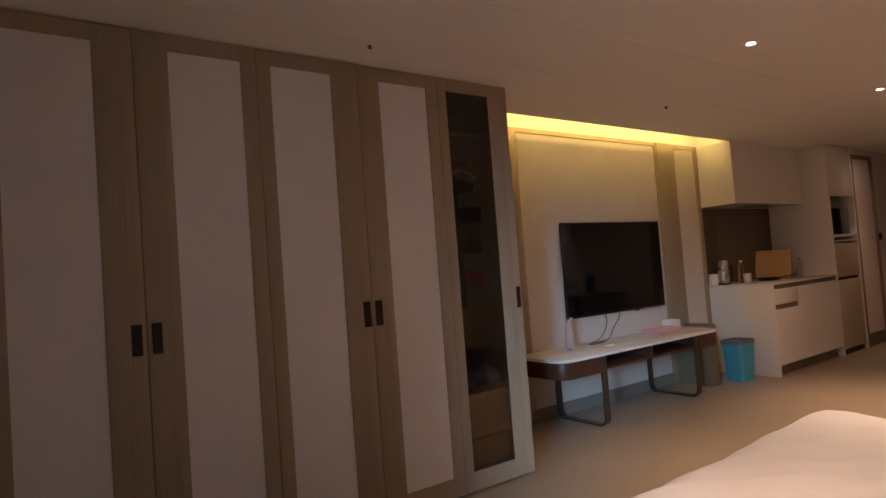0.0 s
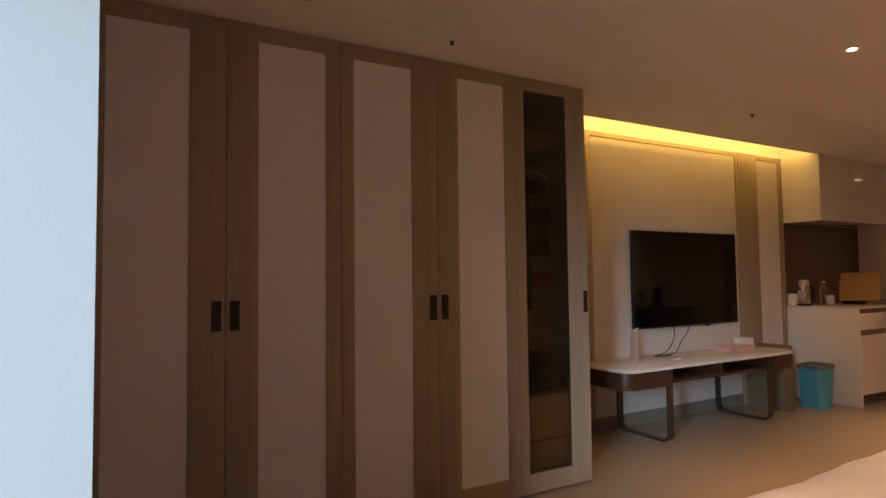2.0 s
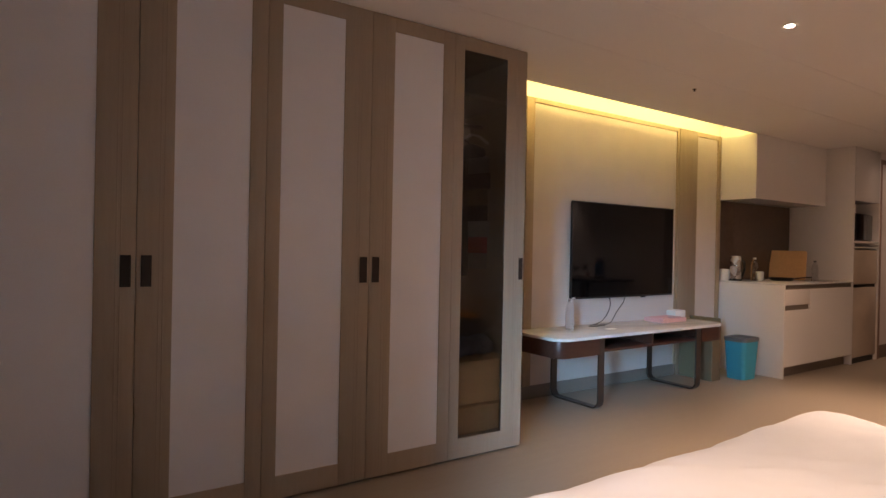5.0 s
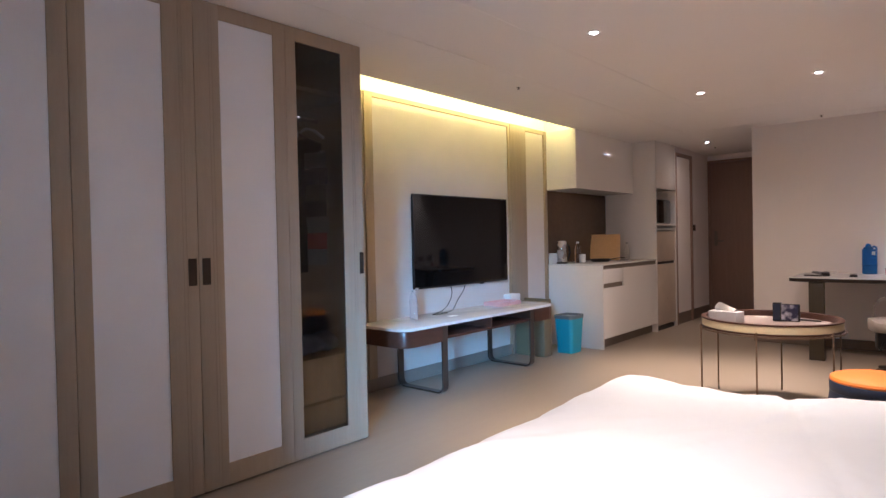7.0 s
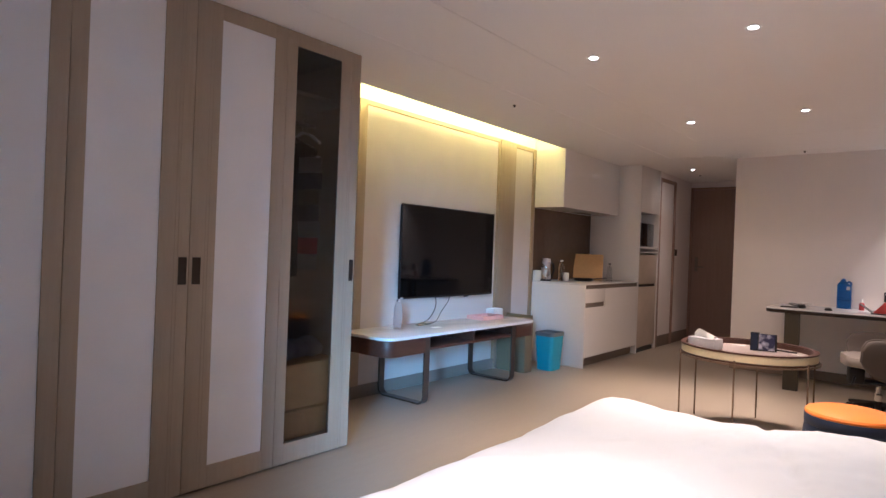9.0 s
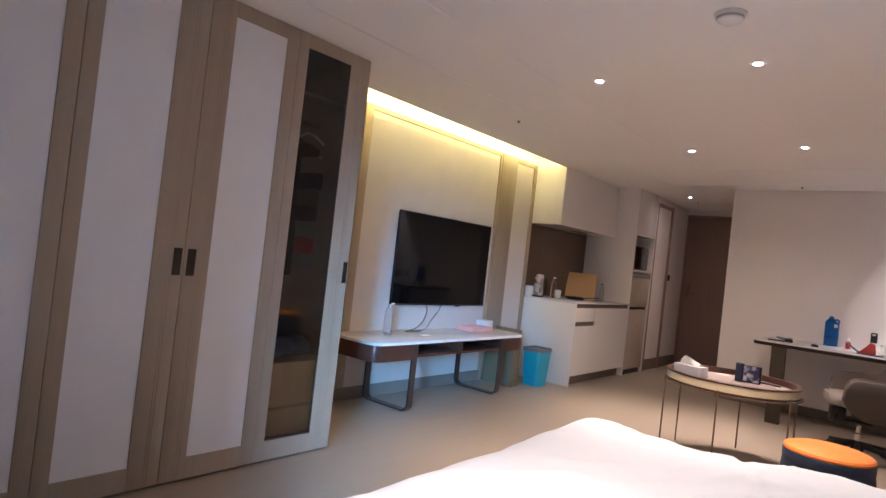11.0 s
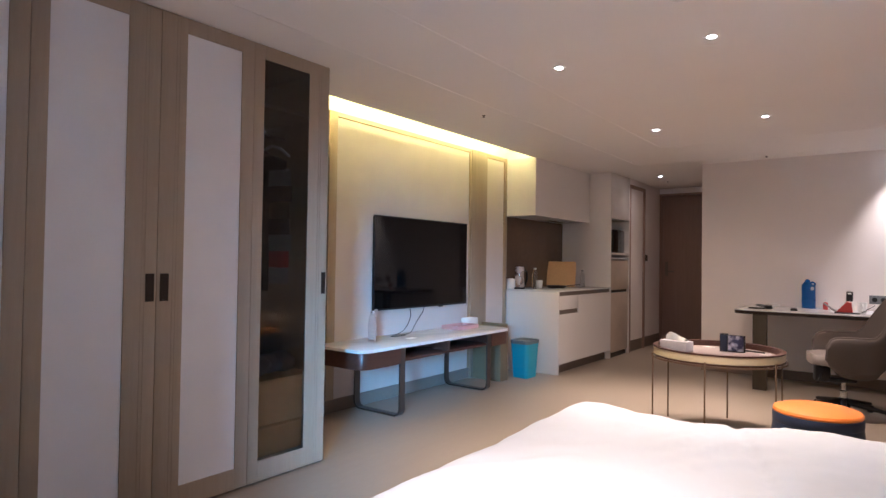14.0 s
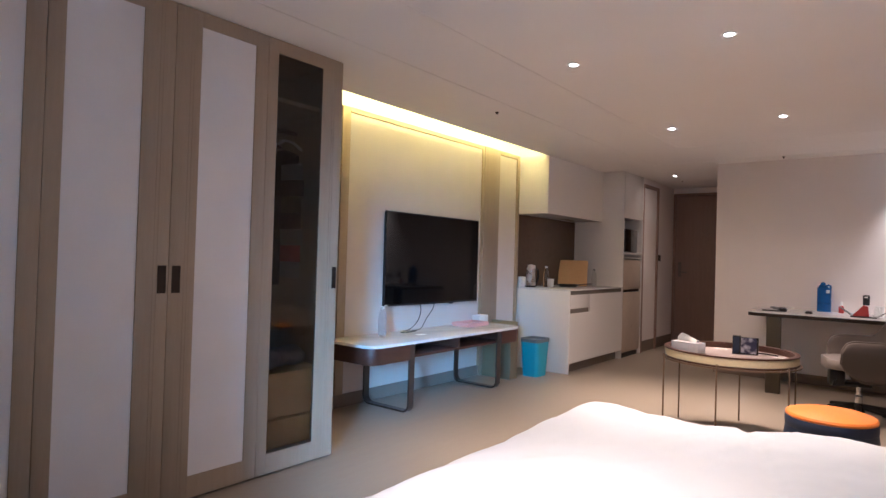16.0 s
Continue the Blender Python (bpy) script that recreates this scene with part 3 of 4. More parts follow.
# folded cardboard panel leaning at the console's end
cb = thing("cardboard_box", (5.47, 2.43, 0), "flattened brown cardboard box standing beside the console", "box")
part("sleeve", box(5.275, 5.42, 2.26, 2.60, 0.0, 0.545, 0.004), material("brown_cardboard", (0.19, 0.145, 0.085), 0.8, scale=5, fine=120, bump=0.1), cb)
part("flap", box(5.421, 5.427, 2.27, 2.59, 0.30, 0.575, 0.001), material("brown_card_flap", (0.23, 0.175, 0.10), 0.8, scale=5, fine=120, bump=0.1), cb)


def waste_bin(x, y):
    b = thing("waste_bin", (x, y, 0), "turquoise plastic waste bin with a dark grey rim", "bin")

    def shell(z0, z1, s0, s1, t):
        bm = bmesh.new()
        rows = []
        for z, s in ((z0, s0), (z1, s1), (z1, s1 - t), (z0 + t, s0 - t)):
            rows.append([bm.verts.new((x + px * s, y + py * s, z)) for px, py in rounded(-1.05, 1.05, -0.85, 0.85, 0.35)])
        for p, q in zip(rows, rows[1:]):
            n = len(p)
            for i in range(n):
                bm.faces.new((p[i], p[(i + 1) % n], q[(i + 1) % n], q[i]))
        bm.faces.new(rows[0][::-1])
        bm.faces.new(rows[-1])
        return bm
    part("body", shell(0.0, 0.355, 0.105, 0.128, 0.006), BLUE_PLASTIC, b)
    part("rim", shell(0.356, 0.392, 0.132, 0.134, 0.012), GREY_PLASTIC, b, "dark grey rim")


waste_bin(5.70, 2.22)


# ---------------------------------------------------------------- kitchen
KX0, KX1 = 5.978, 7.440


def kitchen():
    k = thing("base_cabinet", (6.7, 2.3, 0), "gloss white kitchen base cabinet with grey handle grooves", "cabinet")
    part("end_panel", box(KX0, KX0 + 0.02, FRONT, NORTH - 0.004, 0, 0.892, 0.002), GLOSS_WHITE, k)
    part("body", box(KX0 + 0.021, KX1, FRONT + 0.030, NORTH - 0.004, 0.11, 0.892), GLOSS_WHITE, k, smooth=0)
    part("toe_kick", box(KX0 + 0.021, KX1, FRONT + 0.07, NORTH - 0.3, 0.0, 0.109), DARK_BASE, k, "recessed brown plinth", smooth=0)
    groove = material("handle_groove", (0.20, 0.165, 0.135), 0.45, metal=0.3, scale=5, fine=60, bump=0.02)
    part("groove", box(KX0 + 0.021, KX1, FRONT + 0.014, FRONT + 0.030, 0.850, 0.891), groove, k, "grey-brown handle groove", smooth=0)
    part("groove", box(KX0 + 0.021, 6.48, FRONT + 0.014, FRONT + 0.030, 0.651, 0.699), groove, k, "grey-brown handle groove", smooth=0)
    part("drawer_front", box(KX0 + 0.021, 6.48, FRONT, FRONT + 0.028, 0.699, 0.850, 0.0006), GLOSS_WHITE, k)
    bm = slab([(KX0 + 0.021, 0.112), (KX1, 0.112), (KX1, 0.850), (6.48, 0.850), (6.48, 0.651), (KX0 + 0.021, 0.651)], -FRONT - 0.028, -FRONT)
    bmesh.ops.rotate(bm, verts=bm.verts[:], matrix=Matrix.Rotation(radians(90), 3, "X"))
    part("door", bm, GLOSS_WHITE, k, smooth=0)
    single("worktop", box(KX0, KX1, FRONT - 0.006, NORTH - 0.004, 0.893, 0.906, 0.003), STONE, "pale stone kitchen worktop", "worktop")
    u = thing("wall_cabinet", (6.7, 2.45, 1.735), "gloss white kitchen wall cabinet up to the ceiling", "cabinet")
    part("body", box(KX0 + 0.002, KX1, 2.275, NORTH - 0.004, 1.737, CEIL - 0.002), GLOSS_WHITE, u, smooth=0)
    part("end_panel", box(KX0 - 0.012, KX0 + 0.001, 2.252, NORTH - 0.004, 1.735, CEIL - 0.002, 0.001), GLOSS_WHITE, u)
    for a, b in ((KX0 + 0.002, 6.7398), (6.7402, KX1)):
        part("door", box(a, b, 2.252, 2.273, 1.735, CEIL - 0.003), GLOSS_WHITE, u, smooth=0)
    sp = thing("splashback", (6.7, NORTH, 0.908), "glossy dark brown glass splashback in two panels", "splashback")
    for a, b in ((KX0, 6.249), (6.250, KX1)):
        part("panel", box(a, b, NORTH - 0.014, NORTH - 0.003, 0.908, 1.733, 0.0004), SPLASH, sp, smooth=0)


kitchen()


def tall_unit():
    t = thing("tall_cabinet", (7.82, 2.3, 0), "tall gloss white cabinet with open niches for appliances", "cabinet")
    T0, T1, Y = 7.444, 8.125, FRONT
    B = NORTH - 0.004
    part("side_panel", box(T0, T0 + 0.022, Y, B, 0, CEIL - 0.002, 0.002), GLOSS_WHITE, t)
    part("side_panel", box(T1 - 0.022, T1, Y, B, 0, CEIL - 0.002, 0.002), GLOSS_WHITE, t)
    part("back_panel", box(T0 + 0.023, T1 - 0.023, B - 0.02, B, 0, CEIL - 0.002), GLOSS_WHITE, t, smooth=0)
    part("top_box", box(T0 + 0.023, T1 - 0.023, Y + 0.024, B - 0.021, 1.79, CEIL - 0.004), GLOSS_WHITE, t, smooth=0)
    part("door", box(T0 + 0.023, T1 - 0.023, Y, Y + 0.022, 1.79, CEIL - 0.004, 0.002), GLOSS_WHITE, t)
    part("shelf", box(T0 + 0.023, T1 - 0.023, Y, B - 0.021, 1.325, 1.35, 0.002), GLOSS_WHITE, t)
    part("shelf", box(T0 + 0.023, T1 - 0.023, Y, B - 0.021, 1.272, 1.285, 0.002), GLOSS_WHITE, t)
    m = thing("microwave", (7.82, 2.3, 1.351), "black microwave oven in the cabinet niche", "microwave")
    part("case", box(7.50, 8.05, Y + 0.06, B - 0.1, 1.352, 1.66, 0.006), BLACK, m)
    part("door", box(7.51, 7.90, Y + 0.045, Y + 0.059, 1.362, 1.65, 0.003), SCREEN, m, "dark glass door")
    part("control_panel", box(7.905, 8.045, Y + 0.045, Y + 0.059, 1.362, 1.65, 0.003), GREY_PLASTIC, m)
    f = thing("refrigerator", (7.82, 2.3, 0), "small beige steel refrigerator under the niches", "refrigerator")
    steel = material("champagne_steel", (0.60, 0.50, 0.41), 0.3, metal=0.15, scale=6, fine=140, fine_stretch=(1, 1, 12), bump=0.02)
    part("body", box(7.475, 8.095, Y + 0.06, B - 0.04, 0.05, 1.255, 0.004), GREY_PLASTIC, f)
    part("door", box(7.475, 8.095, Y + 0.01, Y + 0.058, 0.87, 1.255, 0.006), steel, f)
    part("door", box(7.475, 8.095, Y + 0.01, Y + 0.058, 0.065, 0.835, 0.006), steel, f)
    part("grip", box(7.475, 8.095, Y + 0.03, Y + 0.058, 0.836, 0.869), BLACK, f, "dark grip gap", smooth=0)
    part("foot", box(7.495, 8.075, Y + 0.03, Y + 0.5, 0.0, 0.049), BLACK, f, smooth=0)


tall_unit()
K = 0.907
kt = thing("kettle", (6.065, 2.50, K), "brushed steel electric kettle on a dark base", "kettle")
part("body", lathe([(0, 0.02), (0.052, 0.02), (0.055, 0.03), (0.050, 0.24), (0.046, 0.252), (0, 0.256)], (6.065, 2.50, K), 28), material("kettle_steel", (0.58, 0.52, 0.48), 0.28, metal=0.9, scale=8, fine=160, fine_stretch=(1, 1, 20), bump=0.02), kt)
part("base", lathe([(0, 0), (0.062, 0), (0.062, 0.018), (0, 0.0195)], (6.065, 2.50, K), 28), BLACK, kt)
part("handle", ribbon([(6.112, 2.48, K + 0.22), (6.16, 2.465, K + 0.20), (6.17, 2.46, K + 0.12), (6.14, 2.47, K + 0.04), (6.112, 2.48, K + 0.04)], (0.35, 0.94, 0), 0.012, 0.012), BLACK, kt)
single("white_canister", lathe([(0, 0), (0.045, 0), (0.048, 0.01), (0.048, 0.10), (0.043, 0.115), (0, 0.118)], (6.03, 2.595, K), 24), PAPER, "small white canister on the worktop", "canister")
bottle("glass_bottle", 6.335, 2.45, K, 0.036, 0.24, CLEAR, PAPER, "clear plastic bottle with a white cap on the worktop")


def mug(x, y, z, mat, label):
    m = thing("mug", (x, y, z), label, "mug", "mugs on the worktop")
    part("cup", lathe([(0, 0.001), (0.034, 0), (0.040, 0.01), (0.042, 0.095), (0.038, 0.095), (0.035, 0.015), (0, 0.012)], (x, y, z), 24), mat, m)
    part("handle", tube([(x - 0.04, y - 0.005, z + 0.075), (x - 0.06, y - 0.01, z + 0.072), (x - 0.068, y - 0.012, z + 0.05), (x - 0.06, y - 0.01, z + 0.028), (x - 0.04, y - 0.005, z + 0.022)], 0.006), mat, m)


mug(6.40, 2.43, K, PAPER, "white mug on the worktop")
BOARD_AT = (7.03, 2.455, K)
bd = thing("cutting_board", BOARD_AT, "bamboo cutting board leaning upright on the worktop", "cutting board")
part("board", slab(rounded(-0.18, 0.18, 0.0, 0.325, 0.02), -0.009, 0.009, 0.003), BAMBOO, bd)
bd.children[0].matrix_basis = pose(0, 0, 0.005, 75, 0, -71) @ Matrix.Translation(ORIGIN[bd])
fp = thing("frying_pan", (6.66, 2.33, K), "black shallow pan lying on the worktop", "pan")
part("bowl", lathe([(0, 0.003), (0.10, 0), (0.125, 0.032), (0.121, 0.032), (0.097, 0.006), (0, 0.007)], (6.66, 2.33, K), 32), BLACK, fp)
part("handle", ribbon([(6.75, 2.245, K + 0.026), (6.80, 2.195, K + 0.036), (6.87, 2.13, K + 0.042)], (0.68, 0.73, 0), 0.011, 0.010), BLACK, fp, "black plastic handle")
bottle("soap_bottle", 7.33, 2.30, K, 0.032, 0.215, CLEAR, GREY_PLASTIC, "clear soap bottle beside the sink")
sk = thing("sink", (7.2, 2.3, K), "flat stainless steel sink rim in the worktop", "sink")
part("rim", slab(rounded(6.98, 7.40, 2.08, 2.42, 0.04), K, K + 0.004, 0.001), CHROME, sk)

# ---------------------------------------------------------------- corridor doors
d1 = thing("door_1", (8.485, CORR, 0), "off-white closet door in a bronze frame, closed", "door", kind="structure")
for a, b, c, d in ((8.130, 8.172, 0.0, 2.298), (8.718, 8.758, 0.0, 2.298), (8.172, 8.718, 2.255, 2.298)):
    part("door_frame", box(a, b, CORR - 0.036, CORR + 0.02, c, d, 0.003), DOOR_WOOD, d1)
part("leaf", box(8.174, 8.716, CORR - 0.012, CORR + 0.018, 0.152, 2.253), PAINT, d1, smooth=0)
part("plinth", box(8.174, 8.716, CORR - 0.010, CORR + 0.018, 0.0, 0.150), DARK_BASE, d1, smooth=0)
d2 = thing("door_2", (DOOR_X, 1.5, 0), "dark brown wooden entry door, closed", "door", kind="structure")
part("leaf", box(DOOR_X + 0.012, DOOR_X + 0.055, 1.075, CORR - 0.035, 0.005, 2.262, 0.003), DOOR_WOOD, d2)
for a, b, c, d in ((1.031, 1.073, 0, 2.299), (CORR - 0.033, CORR - 0.002, 0, 2.299), (1.074, CORR - 0.034, 2.264, 2.299)):
    part("door_frame", box(DOOR_X - 0.012, DOOR_X + 0.06, a, b, c, d, 0.002), DOOR_WOOD, d2)
hd = part("lock_plate", box(DOOR_X + 0.002, DOOR_X + 0.011, 1.870, 1.915, 1.03, 1.25, 0.003), LOCK_STEEL, d2, "dull steel lock plate")
part("handle", tube([(DOOR_X + 0.002, 1.892, 1.10), (DOOR_X - 0.045, 1.892, 1.10), (DOOR_X - 0.05, 1.87, 1.10), (DOOR_X - 0.05, 1.77, 1.10)], 0.010), LOCK_STEEL, hd)
sw = thing("light_switch", (8.91, CORR, 1.30), "dark square light switch on the corridor wall", "switch")
part("plate", box(8.86, 8.95, CORR - 0.010, CORR - 0.001, 1.255, 1.345, 0.003), BLACK, sw)
part("rocker", box(8.875, 8.935, CORR - 0.014, CORR - 0.011, 1.27, 1.33, 0.002), DARK_METAL, sw)


# ---------------------------------------------------------------- ceiling fittings
def downlight(x, y, z):
    d = thing("downlight", (x, y, z), "small round recessed ceiling downlight, switched on", "downlight", "ceiling downlights")
    part("trim_ring", lathe([(0.023, -0.003), (0.036, -0.004), (0.040, -0.0005), (0.023, -0.0005)], (x, y, z), 28), PAPER, d)
    part("lens", lathe([(0, -0.004), (0.022, -0.003), (0.022, -0.0008), (0, -0.0008)], (x, y, z), 24), LAMP_GLOW, d, "glowing lens")


for lx, ly in DOWNLIGHTS[:5]:
    downlight(lx, ly, CEIL + 2 * LIFT)
downlight(*DOWNLIGHTS[5], CEIL)
downlight(7.24, -0.94, CEIL)
for sx, sy in ((4.055, 1.697), (1.452, 1.575), (7.22, 0.17), (8.68, 1.63)):
    s = thing("sprinkler", (sx, sy, CEIL), "small dark fire sprinkler head on the ceiling", "sprinkler", "ceiling sprinklers")
    part("rose", lathe([(0, 0), (0.016, 0), (0.014, -0.004), (0.007, -0.005), (0, -0.005)], (sx, sy, CEIL - 0.0005), 20), CHROME, s)
    part("head", lathe([(0, -0.0055), (0.006, -0.0055), (0.005, -0.013), (0.011, -0.014), (0.011, -0.016), (0, -0.016)], (sx, sy, CEIL), 16), DARK_METAL, s)
sm = thing("smoke_detector", (2.69, -0.19, CEIL + 0.005), "round white smoke detector on the ceiling", "smoke detector")
part("base", lathe([(0, 0), (0.065, 0), (0.065, -0.012), (0, -0.012)], (2.69, -0.19, CEIL + 0.0055), 32), PAPER, sm)
part("cover", lathe([(0.055, -0.0125), (0.052, -0.03), (0.035, -0.042), (0, -0.044), (0, -0.0125)], (2.69, -0.19, CEIL + 0.0055), 32), PAPER, sm)
part("sensor_slot", lathe([(0.053, -0.018), (0.0555, -0.018), (0.0545, -0.026), (0.0525, -0.026)], (2.69, -0.19, CEIL + 0.0055), 32), material("pale_grey_plastic", (0.45, 0.44, 0.43), 0.5, scale=6, fine=80, bump=0.03), sm)


# ---------------------------------------------------------------- bed
def bed():
    x0, x1, y0, y1, top = 0.95, 2.86, SOUTH + 0.06, 0.345, 0.555
    b = thing("bed", ((x0 + x1) / 2, (y0 + y1) / 2, 0), "wide bed with a plain white rumpled duvet", "bed")
    part("base", box(x0 + 0.10, x1 - 0.10, y0, y1 - 0.10, 0.05, 0.26, 0.02), CREAM, b, "upholstered bed base")
    for fx in (x0 + 0.2, x1 - 0.2):
        for fy in (y0 + 0.15, y1 - 0.25):
            part("leg", rod((fx, fy, 0), (fx, fy, 0.052), 0.03), BLACK, b)
    part("mattress", box(x0 + 0.08, x1 - 0.08, y0, y1 - 0.08, 0.262, 0.46, 0.05, seg=4), DUVET, b)
    bm = bmesh.new()
    NX, NY = 130, 140
    grid = []
    cx, cy, hx, hy = (x0 + x1) / 2, (y0 + y1) / 2, (x1 - x0) / 2, (y1 - y0) / 2
    for i in range(NX + 1):
        row = []
        for j in range(NY + 1):
            u, v = 2.6 * i / NX - 1.3, 2.6 * j / NY - 1.3
            # distance along the cloth; what passes the rim hangs down
            def fold(s, h):
                lim = 1 - 0.16 / h
                a = abs(s)
                if a <= lim:
                    return s * h, 0.0
                extra = (a - lim) * h
                turn = min(extra / 0.20, math.pi / 2)
                out = lim * h + 0.16 * math.sin(turn)
                down = 0.10 * (1 - math.cos(turn)) + max(0.0, extra - 0.314) * 0.8
                return math.copysign(out, s), down
            px, dx = fold(u, hx)
            py, dy = fold(v, hy)
            down = max(dx, dy) + 0.35 * min(dx, dy)
            p = Vector((cx + px, cy + py, 0))
            lump = 0.016 * noise.noise(p * 2.1) + 0.006 * noise.noise(Vector((p.x * 6 + p.y * 5, p.y * 2.5 - p.x * 2, 4.0))) + 0.002 * noise.noise(p * 18)
            ridge = abs(noise.noise(Vector((p.x * 1.6 + p.y * 2.4, p.y * 0.9 - p.x * 0.5, 7.0))))
            lump += 0.005 * max(0.0, 1 - ridge * 6)
            wr = abs(noise.noise(Vector((p.x * 3.2 + p.y * 6.5, p.y * 1.3 - p.x * 1.0, 11.0))))
            lump += 0.011 * max(0.0, 1 - wr * 6) * (0.5 + noise.noise(p * 1.7 + Vector((3, 1, 0))))
            crease = 0.016 * max(0.0, 1 - abs((p.y + 0.52) - 0.35 * (p.x - 2.4)) / 0.035) * min(1.0, max(0.0, (p.x - 1.5) / 0.3))
            swell = 0.036 * math.exp(-((p.x - 2.68) / 0.32) ** 2 - ((p.y + 0.80) / 0.33) ** 2)
            z = top + lump + swell - crease - down
            if down > 0.12:
                p.x += 0.012 * math.sin(21 * p.y) * (1 if dx > dy else 0)
                p.y += 0.012 * math.sin(19 * p.x) * (1 if dy >= dx else 0)
            row.append(bm.verts.new((p.x, p.y, max(0.12, z))))
        grid.append(row)
    for i in range(NX):
        for j in range(NY):
            bm.faces.new((grid[i][j], grid[i + 1][j], grid[i + 1][j + 1], grid[i][j + 1]))
    part("duvet", bm, DUVET, b, "white cotton duvet", smooth=80)


bed()


# ---------------------------------------------------------------- coffee table
LEG_BROWN = material("brown_steel", (0.19, 0.13, 0.085), 0.4, metal=0.2, scale=8, fine=90, bump=0.02)


def coffee_table(x, y, R, top):
    c = thing("coffee_table", (x, y, 0), "round tray coffee table with cream rim and thin bronze legs", "coffee table")
    lip, bottom = top, top - 0.070
    part("tray_floor", lathe([(0, bottom + 0.012), (R - 0.03, bottom + 0.012), (R - 0.03, bottom + 0.028), (0, bottom + 0.028)], (x, y, 0), 72), TRAY_STONE, c, "taupe tray floor")
    part("tray_wall", lathe([(R - 0.022, bottom + 0.012), (R - 0.002, bottom + 0.012), (R - 0.002, lip - 0.008), (R - 0.022, lip - 0.008), (R - 0.022, bottom + 0.012)], (x, y, 0), 72), CREAM_BAND, c, "cream outer band")
    part("inner_band", lathe([(R - 0.028, bottom + 0.029), (R - 0.023, bottom + 0.029), (R - 0.023, lip - 0.008), (R - 0.028, lip - 0.008), (R - 0.028, bottom + 0.029)], (x, y, 0), 72), WALNUT, c, "dark walnut inner band")
    for z in (lip - 0.0075, bottom):
        part("rim_ring", lathe([(R - 0.029, z), (R + 0.003, z), (R + 0.003, z + 0.009), (R - 0.029, z + 0.009), (R - 0.029, z)], (x, y, 0), 72), WALNUT, c, "dark walnut ring")
    part("lower_ring", lathe([(R + 0.004, bottom - 0.012), (R + 0.016, bottom - 0.012), (R + 0.016, bottom - 0.003), (R + 0.004, bottom - 0.003), (R + 0.004, bottom - 0.012)], (x, y, 0), 72), LEG_BROWN, c)
    for k in range(6):
        a = radians(60 * k + 3)
        px, py = x + (R + 0.020) * math.cos(a), y + (R + 0.020) * math.sin(a)
        part("leg", rod((px, py, 0), (px, py, bottom + 0.022), 0.0058, n=10), LEG_BROWN, c)
        part("cleat", rod((px, py, bottom - 0.006), (x + (R - 0.03) * math.cos(a), y + (R - 0.03) * math.sin(a), bottom - 0.006), 0.0045, n=8), LEG_BROWN, c)
    return bottom + 0.029


CT = (4.80, 0.12)
zt = coffee_table(*CT, 0.440, 0.609)


def turned(ob, x, y, z, rz):
    ob.matrix_basis = pose(x, y, z, 0, 0, rz)
    return ob


tb = thing("tissue_box", (0, 0, 0), "pale grey tissue box with a white tissue on the coffee table", "tissue box")
part("carton", box(-0.106, 0.106, -0.055, 0.055, 0, 0.074, 0.004), material("pale_grey_carton", (0.60, 0.60, 0.63), 0.6, second=(0.52, 0.52, 0.56), scale=14, fine=90, bump=0.03), tb)
bm = bmesh.new()
cols = []
for i in range(13):
    u = i / 12
    hgt = 0.022 + 0.058 * u ** 0.8 * (1 - max(0.0, u - 0.82) / 0.18 * 0.75)
    w = 0.034 * (1 - 0.55 * u)
    cols.append([bm.verts.new((-0.075 + 0.15 * u, w * math.sin(2.6 * k - 1.3 + 0.8 * u) + 0.008 * math.sin(7 * u), 0.072 + hgt * (1 - abs(k - 0.45) * 1.7 if k else 0.05))) for k in (0, 0.25, 0.5, 0.75, 1.0)])
for a, b in zip(cols, cols[1:]):
    for k in range(4):
        bm.faces.new((a[k], b[k], b[k + 1], a[k + 1]))
part("tissue", bm, PAPER, tb, "crumpled white tissue")
turned(tb, 4.742, 0.392, zt, 76)
pk = thing("dark_package", (0, 0, 0), "navy and grey product box on the coffee table", "box")
part("carton", box(-0.03, 0.03, -0.026, 0.026, 0, 0.130, 0.002), BLACK, pk)
part("printed_face", box(-0.034, -0.0305, -0.022, 0.022, 0.006, 0.124, 0.001), NAVY, pk, "navy printed face")
turned(pk, 4.955, 0.105, zt, 4)
ph = thing("picture_stand", (0, 0, 0), "small dark stand with a grey print on the coffee table", "picture stand")
part("board", box(-0.006, 0.006, -0.062, 0.056, 0, 0.124, 0.002), BLACK, ph)
part("print", box(-0.0085, -0.0065, -0.050, 0.054, 0.006, 0.120), material("grey_print", (0.62, 0.62, 0.72), 0.4, second=(0.035, 0.035, 0.09), scale=10, fine=18, amount=0.2, bump=0.0), ph, "pale abstract print with navy shapes", smooth=0)
turned(ph, 4.950, 0.022, zt, 6)
single("paper_sheet", box(5.06, 5.13, 0.20, 0.29, zt, zt + 0.002), NOTE_PAPER, "white sheet of paper on the coffee table", "paper", smooth=0)
single("paper_sheet", box(4.91, 4.97, -0.21, -0.14, zt, zt + 0.002), NOTE_PAPER, "white note paper beside a pen", "paper", smooth=0)
single("pen", rod((5.04, -0.02, zt + 0.006), (5.01, -0.16, zt + 0.006), 0.0055, n=10), BLACK, "black pen on the coffee table", "pen")


